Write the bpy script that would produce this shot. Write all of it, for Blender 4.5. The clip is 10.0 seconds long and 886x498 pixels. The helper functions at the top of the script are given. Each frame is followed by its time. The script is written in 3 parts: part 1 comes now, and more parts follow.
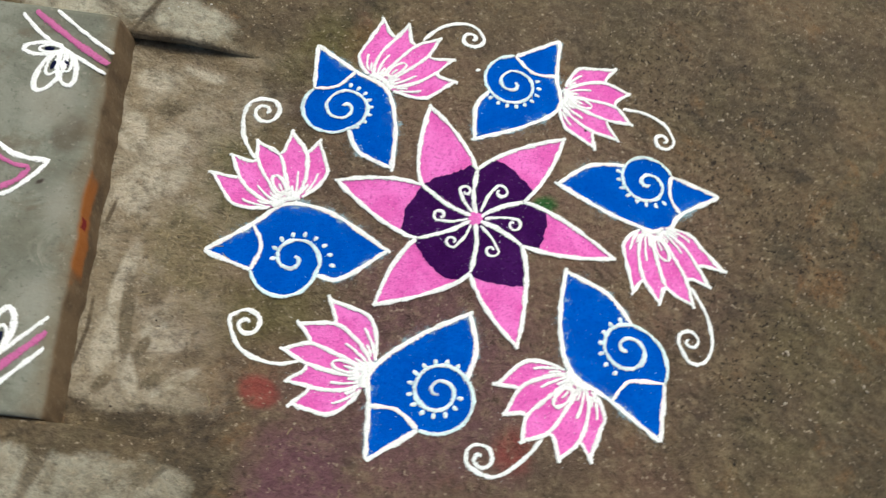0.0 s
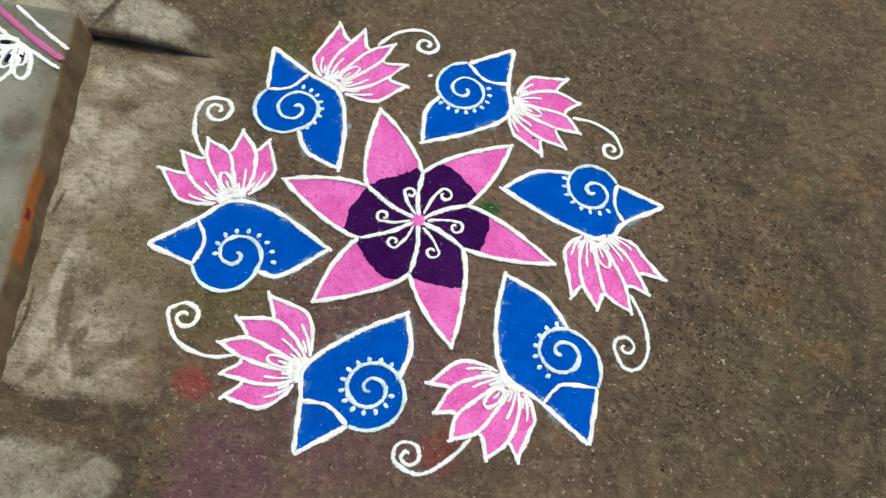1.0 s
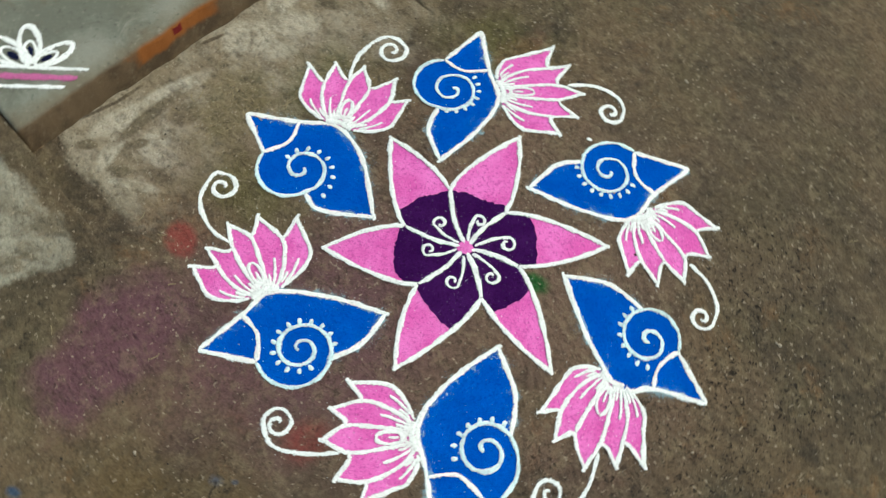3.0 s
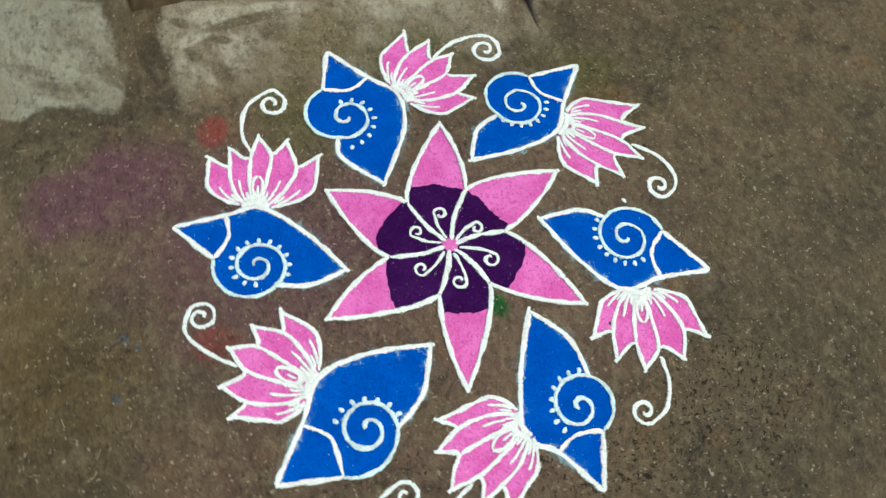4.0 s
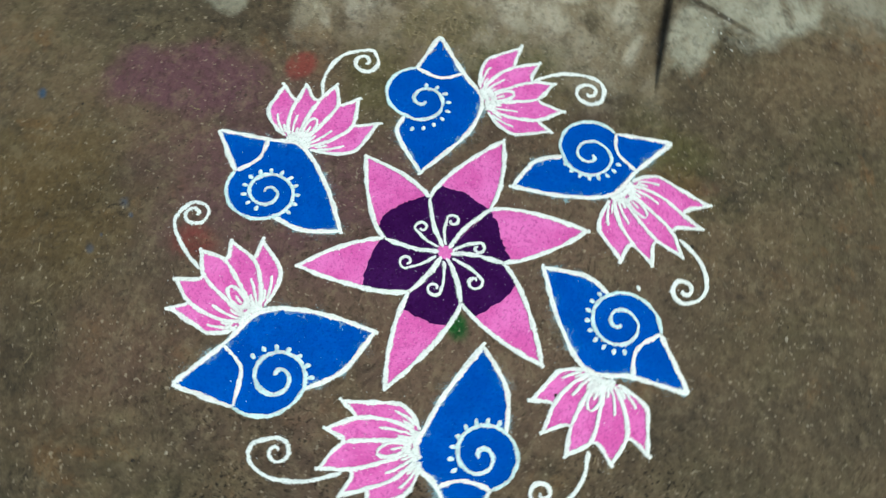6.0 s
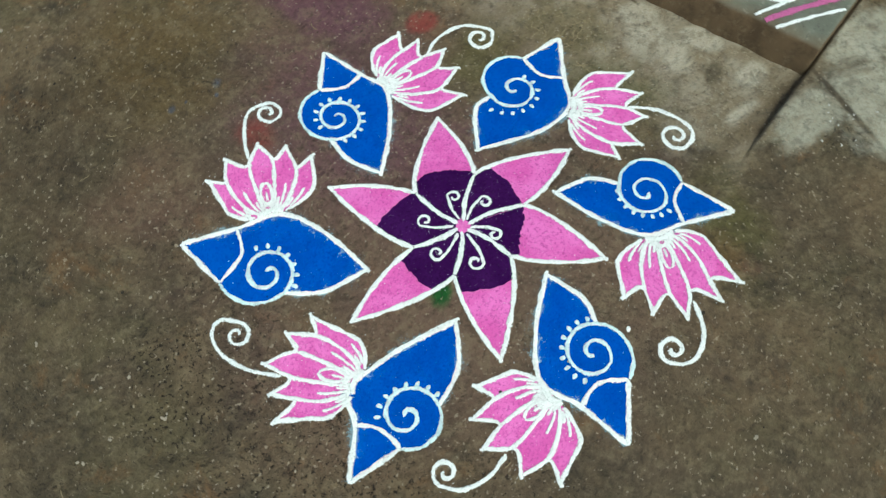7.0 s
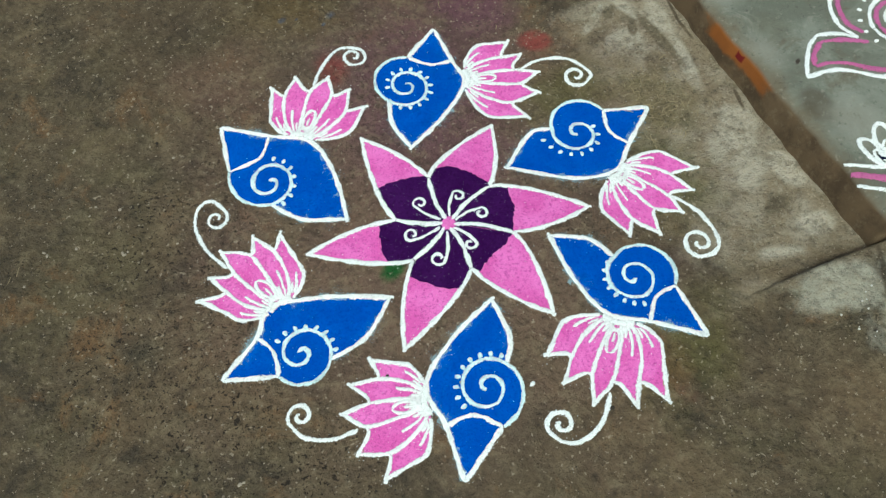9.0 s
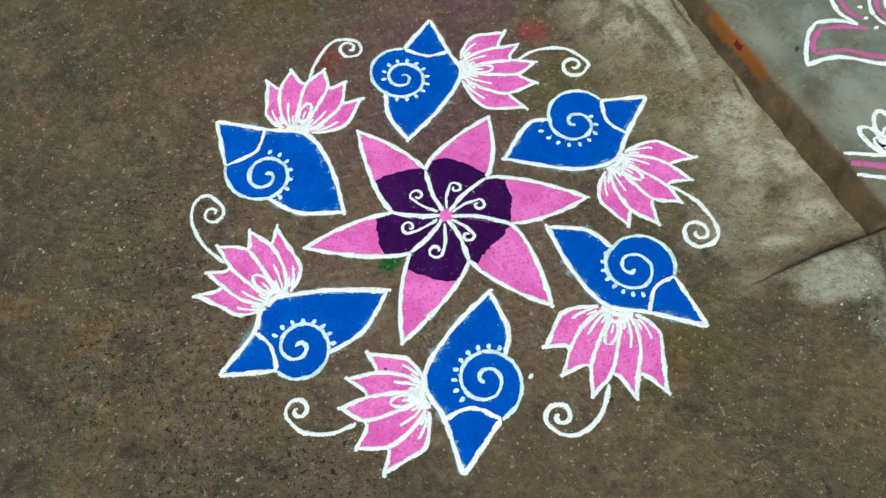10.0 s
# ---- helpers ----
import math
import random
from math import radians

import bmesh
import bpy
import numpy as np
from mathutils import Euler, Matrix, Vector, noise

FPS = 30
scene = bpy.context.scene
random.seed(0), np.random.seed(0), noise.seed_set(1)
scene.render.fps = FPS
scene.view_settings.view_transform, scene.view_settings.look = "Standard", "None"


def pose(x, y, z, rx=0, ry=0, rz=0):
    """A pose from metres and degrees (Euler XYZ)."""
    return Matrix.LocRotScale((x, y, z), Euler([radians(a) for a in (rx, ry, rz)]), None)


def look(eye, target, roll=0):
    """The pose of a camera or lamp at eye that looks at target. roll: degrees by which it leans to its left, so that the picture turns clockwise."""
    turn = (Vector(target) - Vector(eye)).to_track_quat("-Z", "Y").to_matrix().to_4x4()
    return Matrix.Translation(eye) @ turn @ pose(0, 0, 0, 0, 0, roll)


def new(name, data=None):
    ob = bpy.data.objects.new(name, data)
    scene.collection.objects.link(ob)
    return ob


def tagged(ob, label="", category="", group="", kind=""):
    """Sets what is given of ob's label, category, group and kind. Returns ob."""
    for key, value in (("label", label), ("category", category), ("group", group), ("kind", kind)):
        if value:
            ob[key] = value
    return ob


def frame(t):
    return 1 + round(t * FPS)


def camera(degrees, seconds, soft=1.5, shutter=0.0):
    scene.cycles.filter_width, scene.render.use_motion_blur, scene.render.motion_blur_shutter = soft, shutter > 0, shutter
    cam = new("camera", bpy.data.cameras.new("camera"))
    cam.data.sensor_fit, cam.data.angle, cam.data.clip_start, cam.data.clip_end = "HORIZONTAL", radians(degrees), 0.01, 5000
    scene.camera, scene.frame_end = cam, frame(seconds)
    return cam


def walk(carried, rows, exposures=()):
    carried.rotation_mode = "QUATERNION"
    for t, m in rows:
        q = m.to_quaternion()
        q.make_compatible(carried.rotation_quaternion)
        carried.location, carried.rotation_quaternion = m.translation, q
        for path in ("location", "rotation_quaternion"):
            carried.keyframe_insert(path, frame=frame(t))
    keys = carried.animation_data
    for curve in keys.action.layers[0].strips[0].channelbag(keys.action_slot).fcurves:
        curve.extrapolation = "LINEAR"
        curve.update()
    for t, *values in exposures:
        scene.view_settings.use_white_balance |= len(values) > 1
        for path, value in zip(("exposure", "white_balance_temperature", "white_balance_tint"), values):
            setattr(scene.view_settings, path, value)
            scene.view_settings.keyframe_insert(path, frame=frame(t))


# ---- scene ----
SOFT, SHUTTER = 1.3, 0.4
EXPOSURES = [(0.0, 0.21, 6560, 2.5), (0.5, 0.13, 6550, 2), (1.0, 0.11, 6480, 1), (2.5, 0.08, 6330, -3.5), (4.0, 0.05, 6200, -7), (7.0, 0.03, 5910, -10), (10.0, 0.05, 5960, -9)]
cam = camera(50.95, 10.0, SOFT, SHUTTER)
ROWS = [
    (0, -0.1420, -0.8404, 1.5287, 27.963, -6.118, 4.726),
    (0.5, -0.0324, -0.8641, 1.5417, 28.991, -6.897, 7.878),
    (1, -0.0182, -0.8678, 1.5424, 28.977, -6.566, 6.286),
    (1.5, -0.0035, -0.8357, 1.5226, 28.097, -5.433, 13.836),
    (2, 0.2015, -0.7985, 1.5265, 27.880, -8.654, 31.173),
    (2.5, 0.3400, -0.7502, 1.5366, 27.580, -7.601, 38.795),
    (2.7, 0.3655, -0.7027, 1.5146, 27.122, -7.163, 41.257),
    (3.8, 0.6208, -0.3943, 1.5261, 25.595, -6.864, 69.906),
    (4, 0.6777, -0.3344, 1.5346, 25.775, -6.646, 74.217),
    (4.5, 0.7299, -0.2393, 1.5352, 25.333, -5.649, 80.678),
    (5, 0.7093, -0.1529, 1.5126, 24.382, -4.105, 84.251),
    (5.5, 0.7071, -0.0256, 1.5140, 22.932, -4.034, 93.910),
    (5.7, 0.7121, 0.0027, 1.5255, 23.599, -4.246, 96.276),
    (6.8, 0.6841, 0.4758, 1.5823, 25.808, -0.593, 125.184),
    (7, 0.6519, 0.5025, 1.5653, 25.389, -0.103, 127.934),
    (7.5, 0.5381, 0.5639, 1.5275, 24.779, -0.547, 138.238),
    (8, 0.4431, 0.6696, 1.5209, 25.222, 1.179, 146.194),
    (8.5, 0.3480, 0.8297, 1.5441, 27.297, 1.888, 155.118),
    (9, 0.2931, 0.8912, 1.5586, 28.220, 1.827, 158.790),
    (9.5, 0.2931, 0.8945, 1.5523, 27.744, 2.063, 158.357),
    (10, 0.2796, 0.8896, 1.5517, 27.657, 2.275, 158.465),
]
walk(cam, [(t, pose(x, y, z, rx, ry, rz)) for t, x, y, z, rx, ry, rz in ROWS], EXPOSURES)


# ---- world and light: an overcast morning in the open yard
world = bpy.data.worlds.new("sky")
scene.world = world
world.use_nodes = True
wn, wl = world.node_tree.nodes, world.node_tree.links
sky = wn.new("ShaderNodeTexSky")
sky.sky_type, sky.sun_disc = "NISHITA", False
sky.sun_elevation, sky.sun_rotation = radians(58), radians(24)
sky.air_density, sky.dust_density, sky.ozone_density = 1.0, 6.0, 0.4
wn["Background"].inputs["Strength"].default_value = 0.108
wl.new(sky.outputs["Color"], wn["Background"].inputs["Color"])
sun = new("sun", bpy.data.lights.new("sun", "SUN"))
sun.data.energy, sun.data.angle, sun.data.color = 1.9, radians(18), (1.0, 0.97, 0.92)
sun.matrix_world = look((0, 0, 6), (-1.5, -3.4, 0))


# ---- materials
class Net:
    """Short hand for building a node material."""

    def __init__(self, name, rough=0.9):
        self.mat = bpy.data.materials.new(name)
        self.mat.use_nodes = True
        self.n, self.l = self.mat.node_tree.nodes, self.mat.node_tree.links
        self.bsdf = self.n["Principled BSDF"]
        self.bsdf.inputs["Roughness"].default_value = rough
        self.bsdf.inputs["Specular IOR Level"].default_value = 0.25
        self.pos = self.n.new("ShaderNodeTexCoord").outputs["Object"]

    def put(self, value, socket):
        if hasattr(value, "is_linked"):
            self.l.new(value, socket)
        else:
            socket.default_value = value

    def noise(self, scale, detail=4.0, rough=0.6, at=None, warp=0.0):
        t = self.n.new("ShaderNodeTexNoise")
        t.inputs["Scale"].default_value, t.inputs["Detail"].default_value = scale, detail
        t.inputs["Roughness"].default_value, t.inputs["Distortion"].default_value = rough, warp
        self.put(at or self.pos, t.inputs["Vector"])
        return t.outputs["Fac"]

    def math(self, op, a, b=0.0, c=0.0):
        m = self.n.new("ShaderNodeMath")
        m.operation = op
        for v, s in zip((a, b, c), m.inputs):
            self.put(v, s)
        return m.outputs[0]

    def ramp(self, v, lo, hi, a=0.0, b=1.0):
        m = self.n.new("ShaderNodeMapRange")
        m.interpolation_type = "SMOOTHSTEP"
        for x, s in zip((v, lo, hi, a, b), m.inputs):
            self.put(x, s)
        return m.outputs[0]

    def mix(self, fac, a, b, kind="MIX"):
        m = self.n.new("ShaderNodeMix")
        m.data_type, m.blend_type = "RGBA", kind
        self.put(fac, m.inputs[0])
        for v, s in ((a, m.inputs[6]), (b, m.inputs[7])):
            self.put((*v, 1) if isinstance(v, tuple) and len(v) == 3 else v, s)
        return m.outputs[2]

    def axes(self):
        s = self.n.new("ShaderNodeSeparateXYZ")
        self.l.new(self.pos, s.inputs[0])
        return s.outputs

    def bump(self, height, strength, distance):
        b = self.n.new("ShaderNodeBump")
        b.inputs["Strength"].default_value, b.inputs["Distance"].default_value = strength, distance
        self.put(height, b.inputs["Height"])
        if self.bsdf.inputs["Normal"].is_linked:
            self.l.new(self.bsdf.inputs["Normal"].links[0].from_socket, b.inputs["Normal"])
        self.l.new(b.outputs[0], self.bsdf.inputs["Normal"])

    def colour(self, c):
        self.put((*c, 1) if isinstance(c, tuple) else c, self.bsdf.inputs["Base Color"])
        return self

    def blot(self, x, y, rx, ry, turn=0.0, ragged=0.5, soft=0.35, size=14.0):
        """A stain of its own shape: 1 inside a ragged ellipse on the ground, 0 outside."""
        m = self.n.new("ShaderNodeMapping")
        m.vector_type = "TEXTURE"
        m.inputs["Location"].default_value = (x, y, 0)
        m.inputs["Rotation"].default_value = (0, 0, radians(turn))
        m.inputs["Scale"].default_value = (rx, ry, 1e3)
        self.l.new(self.pos, m.inputs["Vector"])
        d = self.n.new("ShaderNodeVectorMath")
        d.operation = "LENGTH"
        self.l.new(m.outputs[0], d.inputs[0])
        wob = self.math("MULTIPLY", self.math("SUBTRACT", self.noise(size, 5.0), 0.5), 2 * ragged)
        return self.ramp(self.math("ADD", d.outputs["Value"], wob), 1.0 + soft, 1.0 - soft)

    def patches(self, rows, ragged, soft, size):
        """Several such stains together."""
        out = None
        for x, y, rx, ry, turn in rows:
            b = self.blot(x, y, rx, ry, turn, ragged, soft, size)
            out = b if out is None else self.math("MAXIMUM", out, b)
        return out


# worn and dirty patches of the cement strip: x, y, half length, half width, turn
PALE_CEMENT = ((-0.607, -0.146, 0.080, 0.016, -95), (-0.609, -0.274, 0.060, 0.022, -86), (-0.567, -0.309, 0.058, 0.015, -62), (-0.529, -0.240, 0.040, 0.027, -65), (-0.480, -0.325, 0.048, 0.010, 39),
               (-0.594, 0.112, 0.075, 0.058, 70), (-0.640, 0.030, 0.045, 0.032, 136), (-0.668, 0.167, 0.048, 0.028, -73), (-0.653, 0.304, 0.042, 0.028, -11), (-0.563, 0.345, 0.050, 0.026, -26), (-0.497, -0.249, 0.030, 0.022, 26))
DARK_CEMENT = ((-0.586, -0.215, 0.090, 0.012, -81), (-0.549, -0.160, 0.034, 0.024, -96), (-0.518, -0.328, 0.020, 0.011, 42), (-0.598, -0.343, 0.018, 0.011, 59), (-0.469, -0.281, 0.032, 0.015, 24), (-0.546, -0.268, 0.022, 0.010, 75), (-0.610, 0.235, 0.030, 0.016, 20))


# thin cracks along the foot of the step
FOOT_CRACKS = ((-0.647, -0.276, 0.042, 0.004, 85), (-0.663, -0.011, 0.025, 0.004, 83), (-0.647, -0.216, 0.031, 0.004, 95))
# stretches of the yard where the skin of the ground is broken into pits
PITTED = ((0.55, 0.24, 0.24, 0.16, 60), (0.40, 0.46, 0.16, 0.14, 0), (0.55, -0.12, 0.17, 0.13, 80), (0.66, 0.10, 0.16, 0.14, 0))


def powder(name, colour, pale, worn, dust=0.0):
    """Dry coloured chalk powder laid on by hand: grain, thin spots and a few white grains."""
    k = Net(name, 1.0)
    k.bsdf.inputs["Specular IOR Level"].default_value = 0.0
    big = k.ramp(k.noise(16, 5, 0.65), 0.35, 0.70)
    c = k.mix(big, colour, pale)
    c = k.mix(k.math("MULTIPLY", k.ramp(k.noise(190, 4, 0.75), 0.50, 0.66), 0.8), c, worn)
    c = k.mix(k.math("MULTIPLY", k.ramp(k.noise(90, 3, 0.7, warp=0.5), 0.61, 0.72), 0.6), c, worn)
    if dust:
        spots = k.ramp(k.noise(300, 2, 0.5), 0.69, 0.73)
        c = k.mix(k.math("MULTIPLY", spots, dust), c, (0.70, 0.70, 0.72))
    k.colour(c)
    k.bump(k.noise(350, 3, 0.7), 0.8, 0.002)
    return k.mat


def chalk(name, colour, thinness=0.0, least=0.92, most=1.0):
    """Powder line: dense in the middle, breaking up into grains towards its edges."""
    k = Net(name, 1.0)
    k.bsdf.inputs["Specular IOR Level"].default_value = 0.0
    c = k.mix(k.ramp(k.noise(170, 4, 0.7), 0.45, 0.72), colour, tuple(0.82 * v for v in colour))
    k.colour(c)
    k.bump(k.noise(420, 3, 0.7), 0.6, 0.0015)
    across = k.n.new("ShaderNodeAttribute")
    across.attribute_name = "across"
    edge = k.math("ADD", k.math("ABSOLUTE", across.outputs["Fac"]), k.math("MULTIPLY", k.math("SUBTRACT", k.noise(55, 5, 0.65), 0.5), 0.80 + thinness))
    dense = k.ramp(edge, 1.00 - 0.3 * thinness, 0.42 - 0.5 * thinness)
    grain = k.ramp(k.noise(360, 3, 0.7), 0.33, 0.67)
    keep = k.math("MULTIPLY", k.ramp(k.math("SUBTRACT", dense, grain), -0.24, 0.18), k.ramp(k.noise(26, 4, 0.65), 0.36, 0.56, least, most))
    clear = k.n.new("ShaderNodeBsdfTransparent")
    join = k.n.new("ShaderNodeMixShader")
    k.l.new(keep, join.inputs[0])
    k.l.new(clear.outputs[0], join.inputs[1])
    k.l.new(k.bsdf.outputs[0], join.inputs[2])
    k.l.new(join.outputs[0], k.n["Material Output"].inputs["Surface"])
    return k.mat


WHITE = chalk("white_powder", (0.84, 0.86, 0.85))
WHITE_THIN = chalk("white_powder_thin", (0.81, 0.84, 0.84), 0.22)
WHITE_FINE = chalk("white_powder_fine", (0.68, 0.86, 0.88), 0.08, 0.74, 0.97)
DUST = chalk("white_powder_dust", (0.50, 0.74, 0.84), 1.0, -0.45, 0.40)
ROOT_DUST = chalk("white_powder_smear", (0.84, 0.84, 0.84), 0.15, 0.85, 1.0)
ROSE_LINE = chalk("rose_powder", (0.48, 0.13, 0.30), 0.1)
BLUE = powder("blue_powder", (0.0, 0.068, 0.405), (0.0, 0.086, 0.47), (0.0, 0.048, 0.31), 0.16)
PINK = powder("pink_powder", (0.66, 0.112, 0.42), (0.77, 0.190, 0.56), (0.44, 0.062, 0.27), 0.45)
PURPLE = powder("purple_powder", (0.030, 0.0040, 0.058), (0.044, 0.008, 0.080), (0.019, 0.002, 0.034), 0.18)
INK = powder("dark_blue_powder", (0.006, 0.008, 0.028), (0.012, 0.014, 0.04), (0.004, 0.005, 0.012))


def ground_material():
    k = Net("trodden_earth_and_cement", 0.85)
    x, y, _ = k.axes()
    broad, mid, fine = k.noise(1.7, 5, 0.6), k.noise(9, 7, 0.7), k.noise(75, 6, 0.75)
    c = k.mix(k.ramp(broad, 0.40, 0.58), (0.122, 0.087, 0.051), (0.066, 0.052, 0.033))
    c = k.mix(k.ramp(mid, 0.40, 0.72), c, (0.130, 0.099, 0.060))
    c = k.mix(k.math("MULTIPLY", k.ramp(k.noise(4.2, 6, 0.65, warp=0.4), 0.48, 0.62), 0.50), c, (0.084, 0.073, 0.038))
    c = k.mix(k.math("MULTIPLY", k.ramp(k.noise(6.3, 6, 0.7, warp=0.3), 0.51, 0.64), 0.80), c, (0.043, 0.034, 0.024))
    c = k.mix(k.math("MULTIPLY", k.ramp(k.noise(7.7, 6, 0.7, warp=0.5), 0.55, 0.68), 0.75), c, (0.150, 0.086, 0.039))
    # worn cement strip along the foot of the step
    near = k.math("ADD", x, k.math("MULTIPLY", k.math("SUBTRACT", k.noise(5, 7, 0.7), 0.5), 0.40))
    strip = k.math("MULTIPLY", k.ramp(near, -0.36, -0.47), k.math("MULTIPLY", k.ramp(k.math("ABSOLUTE", k.math("SUBTRACT", k.math("ADD", y, k.math("MULTIPLY", k.math("SUBTRACT", k.noise(9, 6, 0.7), 0.5), 0.10)), 0.015)), 0.405, 0.375), k.ramp(x, -1.3, -1.0)))
    cloud = k.ramp(k.noise(6.5, 8, 0.68, warp=0.7), 0.42, 0.60, 0.0, 0.45)
    pale = k.math("MULTIPLY", k.patches(PALE_CEMENT, 0.55, 0.30, 20), k.ramp(k.noise(24, 6, 0.7), 0.30, 0.50, 0.45, 1.0))
    pale = k.math("MAXIMUM", pale, cloud)
    cement = k.mix(pale, (0.190, 0.157, 0.108), (0.375, 0.346, 0.282))
    cement = k.mix(k.math("MULTIPLY", k.patches(DARK_CEMENT, 0.5, 0.30, 22), 0.9), cement, (0.105, 0.086, 0.056))
    cement = k.mix(k.math("MULTIPLY", k.ramp(k.noise(13, 8, 0.7, warp=0.5), 0.54, 0.62), 0.5), cement, (0.140, 0.115, 0.075))
    cement = k.mix(k.math("MULTIPLY", k.blot(-0.505, -0.078, 0.095, 0.060, 125, 0.7, 0.5, 16), 0.75), cement, (0.118, 0.100, 0.045))
    cement = k.mix(k.math("MULTIPLY", k.ramp(k.noise(110, 4, 0.7), 0.56, 0.66), 0.45), cement, (0.36, 0.33, 0.26))
    cement = k.mix(k.math("MULTIPLY", k.patches(FOOT_CRACKS, 0.6, 0.4, 40), 0.85), cement, (0.050, 0.036, 0.022))
    c = k.mix(strip, c, cement)
    stone = k.mix(k.ramp(mid, 0.35, 0.7), (0.370, 0.362, 0.298), (0.250, 0.238, 0.188))
    wob = k.math("MULTIPLY", k.math("SUBTRACT", k.noise(11, 6, 0.6), 0.5), 0.11)
    wide = k.math("MULTIPLY", k.ramp(k.math("ADD", x, wob), -0.424, -0.442), k.math("MULTIPLY", k.ramp(k.math("SUBTRACT", y, wob), -0.462, -0.480), k.math("MULTIPLY", k.ramp(k.math("ADD", x, wob), -1.55, -1.35), k.ramp(k.math("ADD", y, wob), -1.75, -1.45))))
    far = k.math("MAXIMUM", k.math("MULTIPLY", wide, 0.72), k.math("MAXIMUM", k.math("MULTIPLY", k.blot(-0.605, 0.440, 0.085, 0.055, -10, 0.6, 0.25, 16), 0.95), k.blot(-0.83, 0.56, 0.20, 0.17, 0, 0.45, 0.15, 9)))
    far = k.math("MAXIMUM", far, k.math("MULTIPLY", k.blot(-0.86, 0.80, 0.16, 0.16, 0, 0.7, 0.4, 9), 0.6))
    c = k.mix(k.math("MULTIPLY", k.blot(-0.75, -0.62, 0.45, 0.20, 0, 0.4, 0.5, 6), 0.5), c, (0.075, 0.064, 0.040))
    c = k.mix(k.math("MULTIPLY", far, k.ramp(k.noise(5.5, 7, 0.68, warp=0.7), 0.66, 0.52, 0.25, 1.0)), c, stone)
    c = k.mix(k.math("MULTIPLY", k.blot(-0.683, 0.478, 0.105, 0.007, 67, 0.5, 0.5, 30), 0.85), c, (0.040, 0.032, 0.022))
    # shade below the side slab's edge, painted as a brown band
    c = k.mix(k.math("MULTIPLY", k.blot(-0.60, 0.372, 0.14, 0.026, -8, 0.7, 0.5, 14), 0.85), c, (0.098, 0.071, 0.041))
    c = k.mix(k.math("MULTIPLY", k.blot(-0.645, -0.50, 0.060, 0.013, 78, 0.6, 0.4, 22), 0.8), c, (0.090, 0.070, 0.045))
    # spilt colours, trodden in, among broad patches of darker and lighter brown
    c = k.mix(k.math("MULTIPLY", k.blot(0.02, 0.00, 0.44, 0.42, 0, 0.9, 0.6, 5), 0.75), c, (0.136, 0.086, 0.066))
    c = k.mix(k.math("MULTIPLY", k.blot(0.45, 0.75, 0.40, 0.40, 0, 1.0, 0.6, 5), 0.4), c, (0.088, 0.068, 0.046))
    violet = k.math("MAXIMUM", k.blot(-0.245, -0.515, 0.085, 0.165, 12, 0.7, 0.35, 9), k.math("MULTIPLY", k.blot(-0.07, -0.27, 0.23, 0.19, 75, 0.9, 0.7, 7), 0.75))
    c = k.mix(k.math("MULTIPLY", violet, 0.90), c, (0.112, 0.050, 0.068))
    red = k.math("MAXIMUM", k.blot(-0.338, -0.322, 0.036, 0.026, -25, 0.25, 0.30, 25), k.math("MULTIPLY", k.blot(0.10, -0.39, 0.030, 0.035, 0, 0.4, 0.6, 20), 0.8))
    c = k.mix(k.math("MULTIPLY", red, 0.85), c, (0.200, 0.040, 0.036))
    c = k.mix(k.math("MULTIPLY", k.blot(-0.25, 0.46, 0.035, 0.05, 0, 0.9, 0.7, 25), 0.6), c, (0.20, 0.055, 0.05))
    c = k.mix(k.math("MULTIPLY", k.blot(0.141, 0.104, 0.024, 0.017, 30, 0.6, 0.5, 40), 0.95), c, (0.008, 0.085, 0.014))
    moss = k.math("MAXIMUM", k.blot(-0.30, 0.44, 0.10, 0.07, 30, 1.0, 0.8, 16), k.math("MAXIMUM", k.blot(-0.32, -0.17, 0.12, 0.06, 10, 1.0, 0.8, 16), k.blot(-0.43, 0.11, 0.09, 0.10, 0, 1.0, 0.8, 16)))
    c = k.mix(k.math("MULTIPLY", moss, 0.65), c, (0.075, 0.076, 0.020))
    specks = None
    for bx, by, r in ((0.059, -0.535, 0.010), (0.160, -0.560, 0.009), (-0.13, -0.774, 0.010), (0.079, -0.515, 0.005), (0.130, -0.550, 0.004)):
        b = k.blot(bx, by, r, r * 0.7, 30, 0.8, 0.7, 60)
        specks = b if specks is None else k.math("MAXIMUM", specks, b)
    c = k.mix(k.math("MULTIPLY", specks, 0.75), c, (0.02, 0.075, 0.17))
    c = k.mix(k.math("MULTIPLY", k.blot(0.10, -0.68, 0.17, 0.14, 0, 1.0, 0.6, 6), 0.7), c, (0.098, 0.066, 0.024))
    c = k.mix(k.math("MULTIPLY", k.blot(0.40, -0.62, 0.20, 0.13, 30, 1.0, 0.6, 6), 0.6), c, (0.056, 0.041, 0.027))
    c = k.mix(k.math("MULTIPLY", k.blot(0.62, 0.08, 0.045, 0.035, 0, 0.9, 0.7, 14), 0.7), c, (0.040, 0.036, 0.026))
    c = k.mix(k.math("MULTIPLY", k.blot(0.85, 0.59, 0.10, 0.08, 0, 0.9, 0.7, 8), 0.6), c, (0.045, 0.035, 0.025))
    c = k.mix(k.math("MULTIPLY", k.blot(0.33, -0.44, 0.10, 0.09, 0, 0.9, 0.7, 9), 0.5), c, (0.130, 0.076, 0.056))
    # grit: dark pits, crumbs and pale grains
    c = k.mix(k.math("MULTIPLY", k.ramp(k.noise(28, 6, 0.72), 0.48, 0.64), 0.60), c, k.mix(0.5, c, (0.215, 0.172, 0.108)))
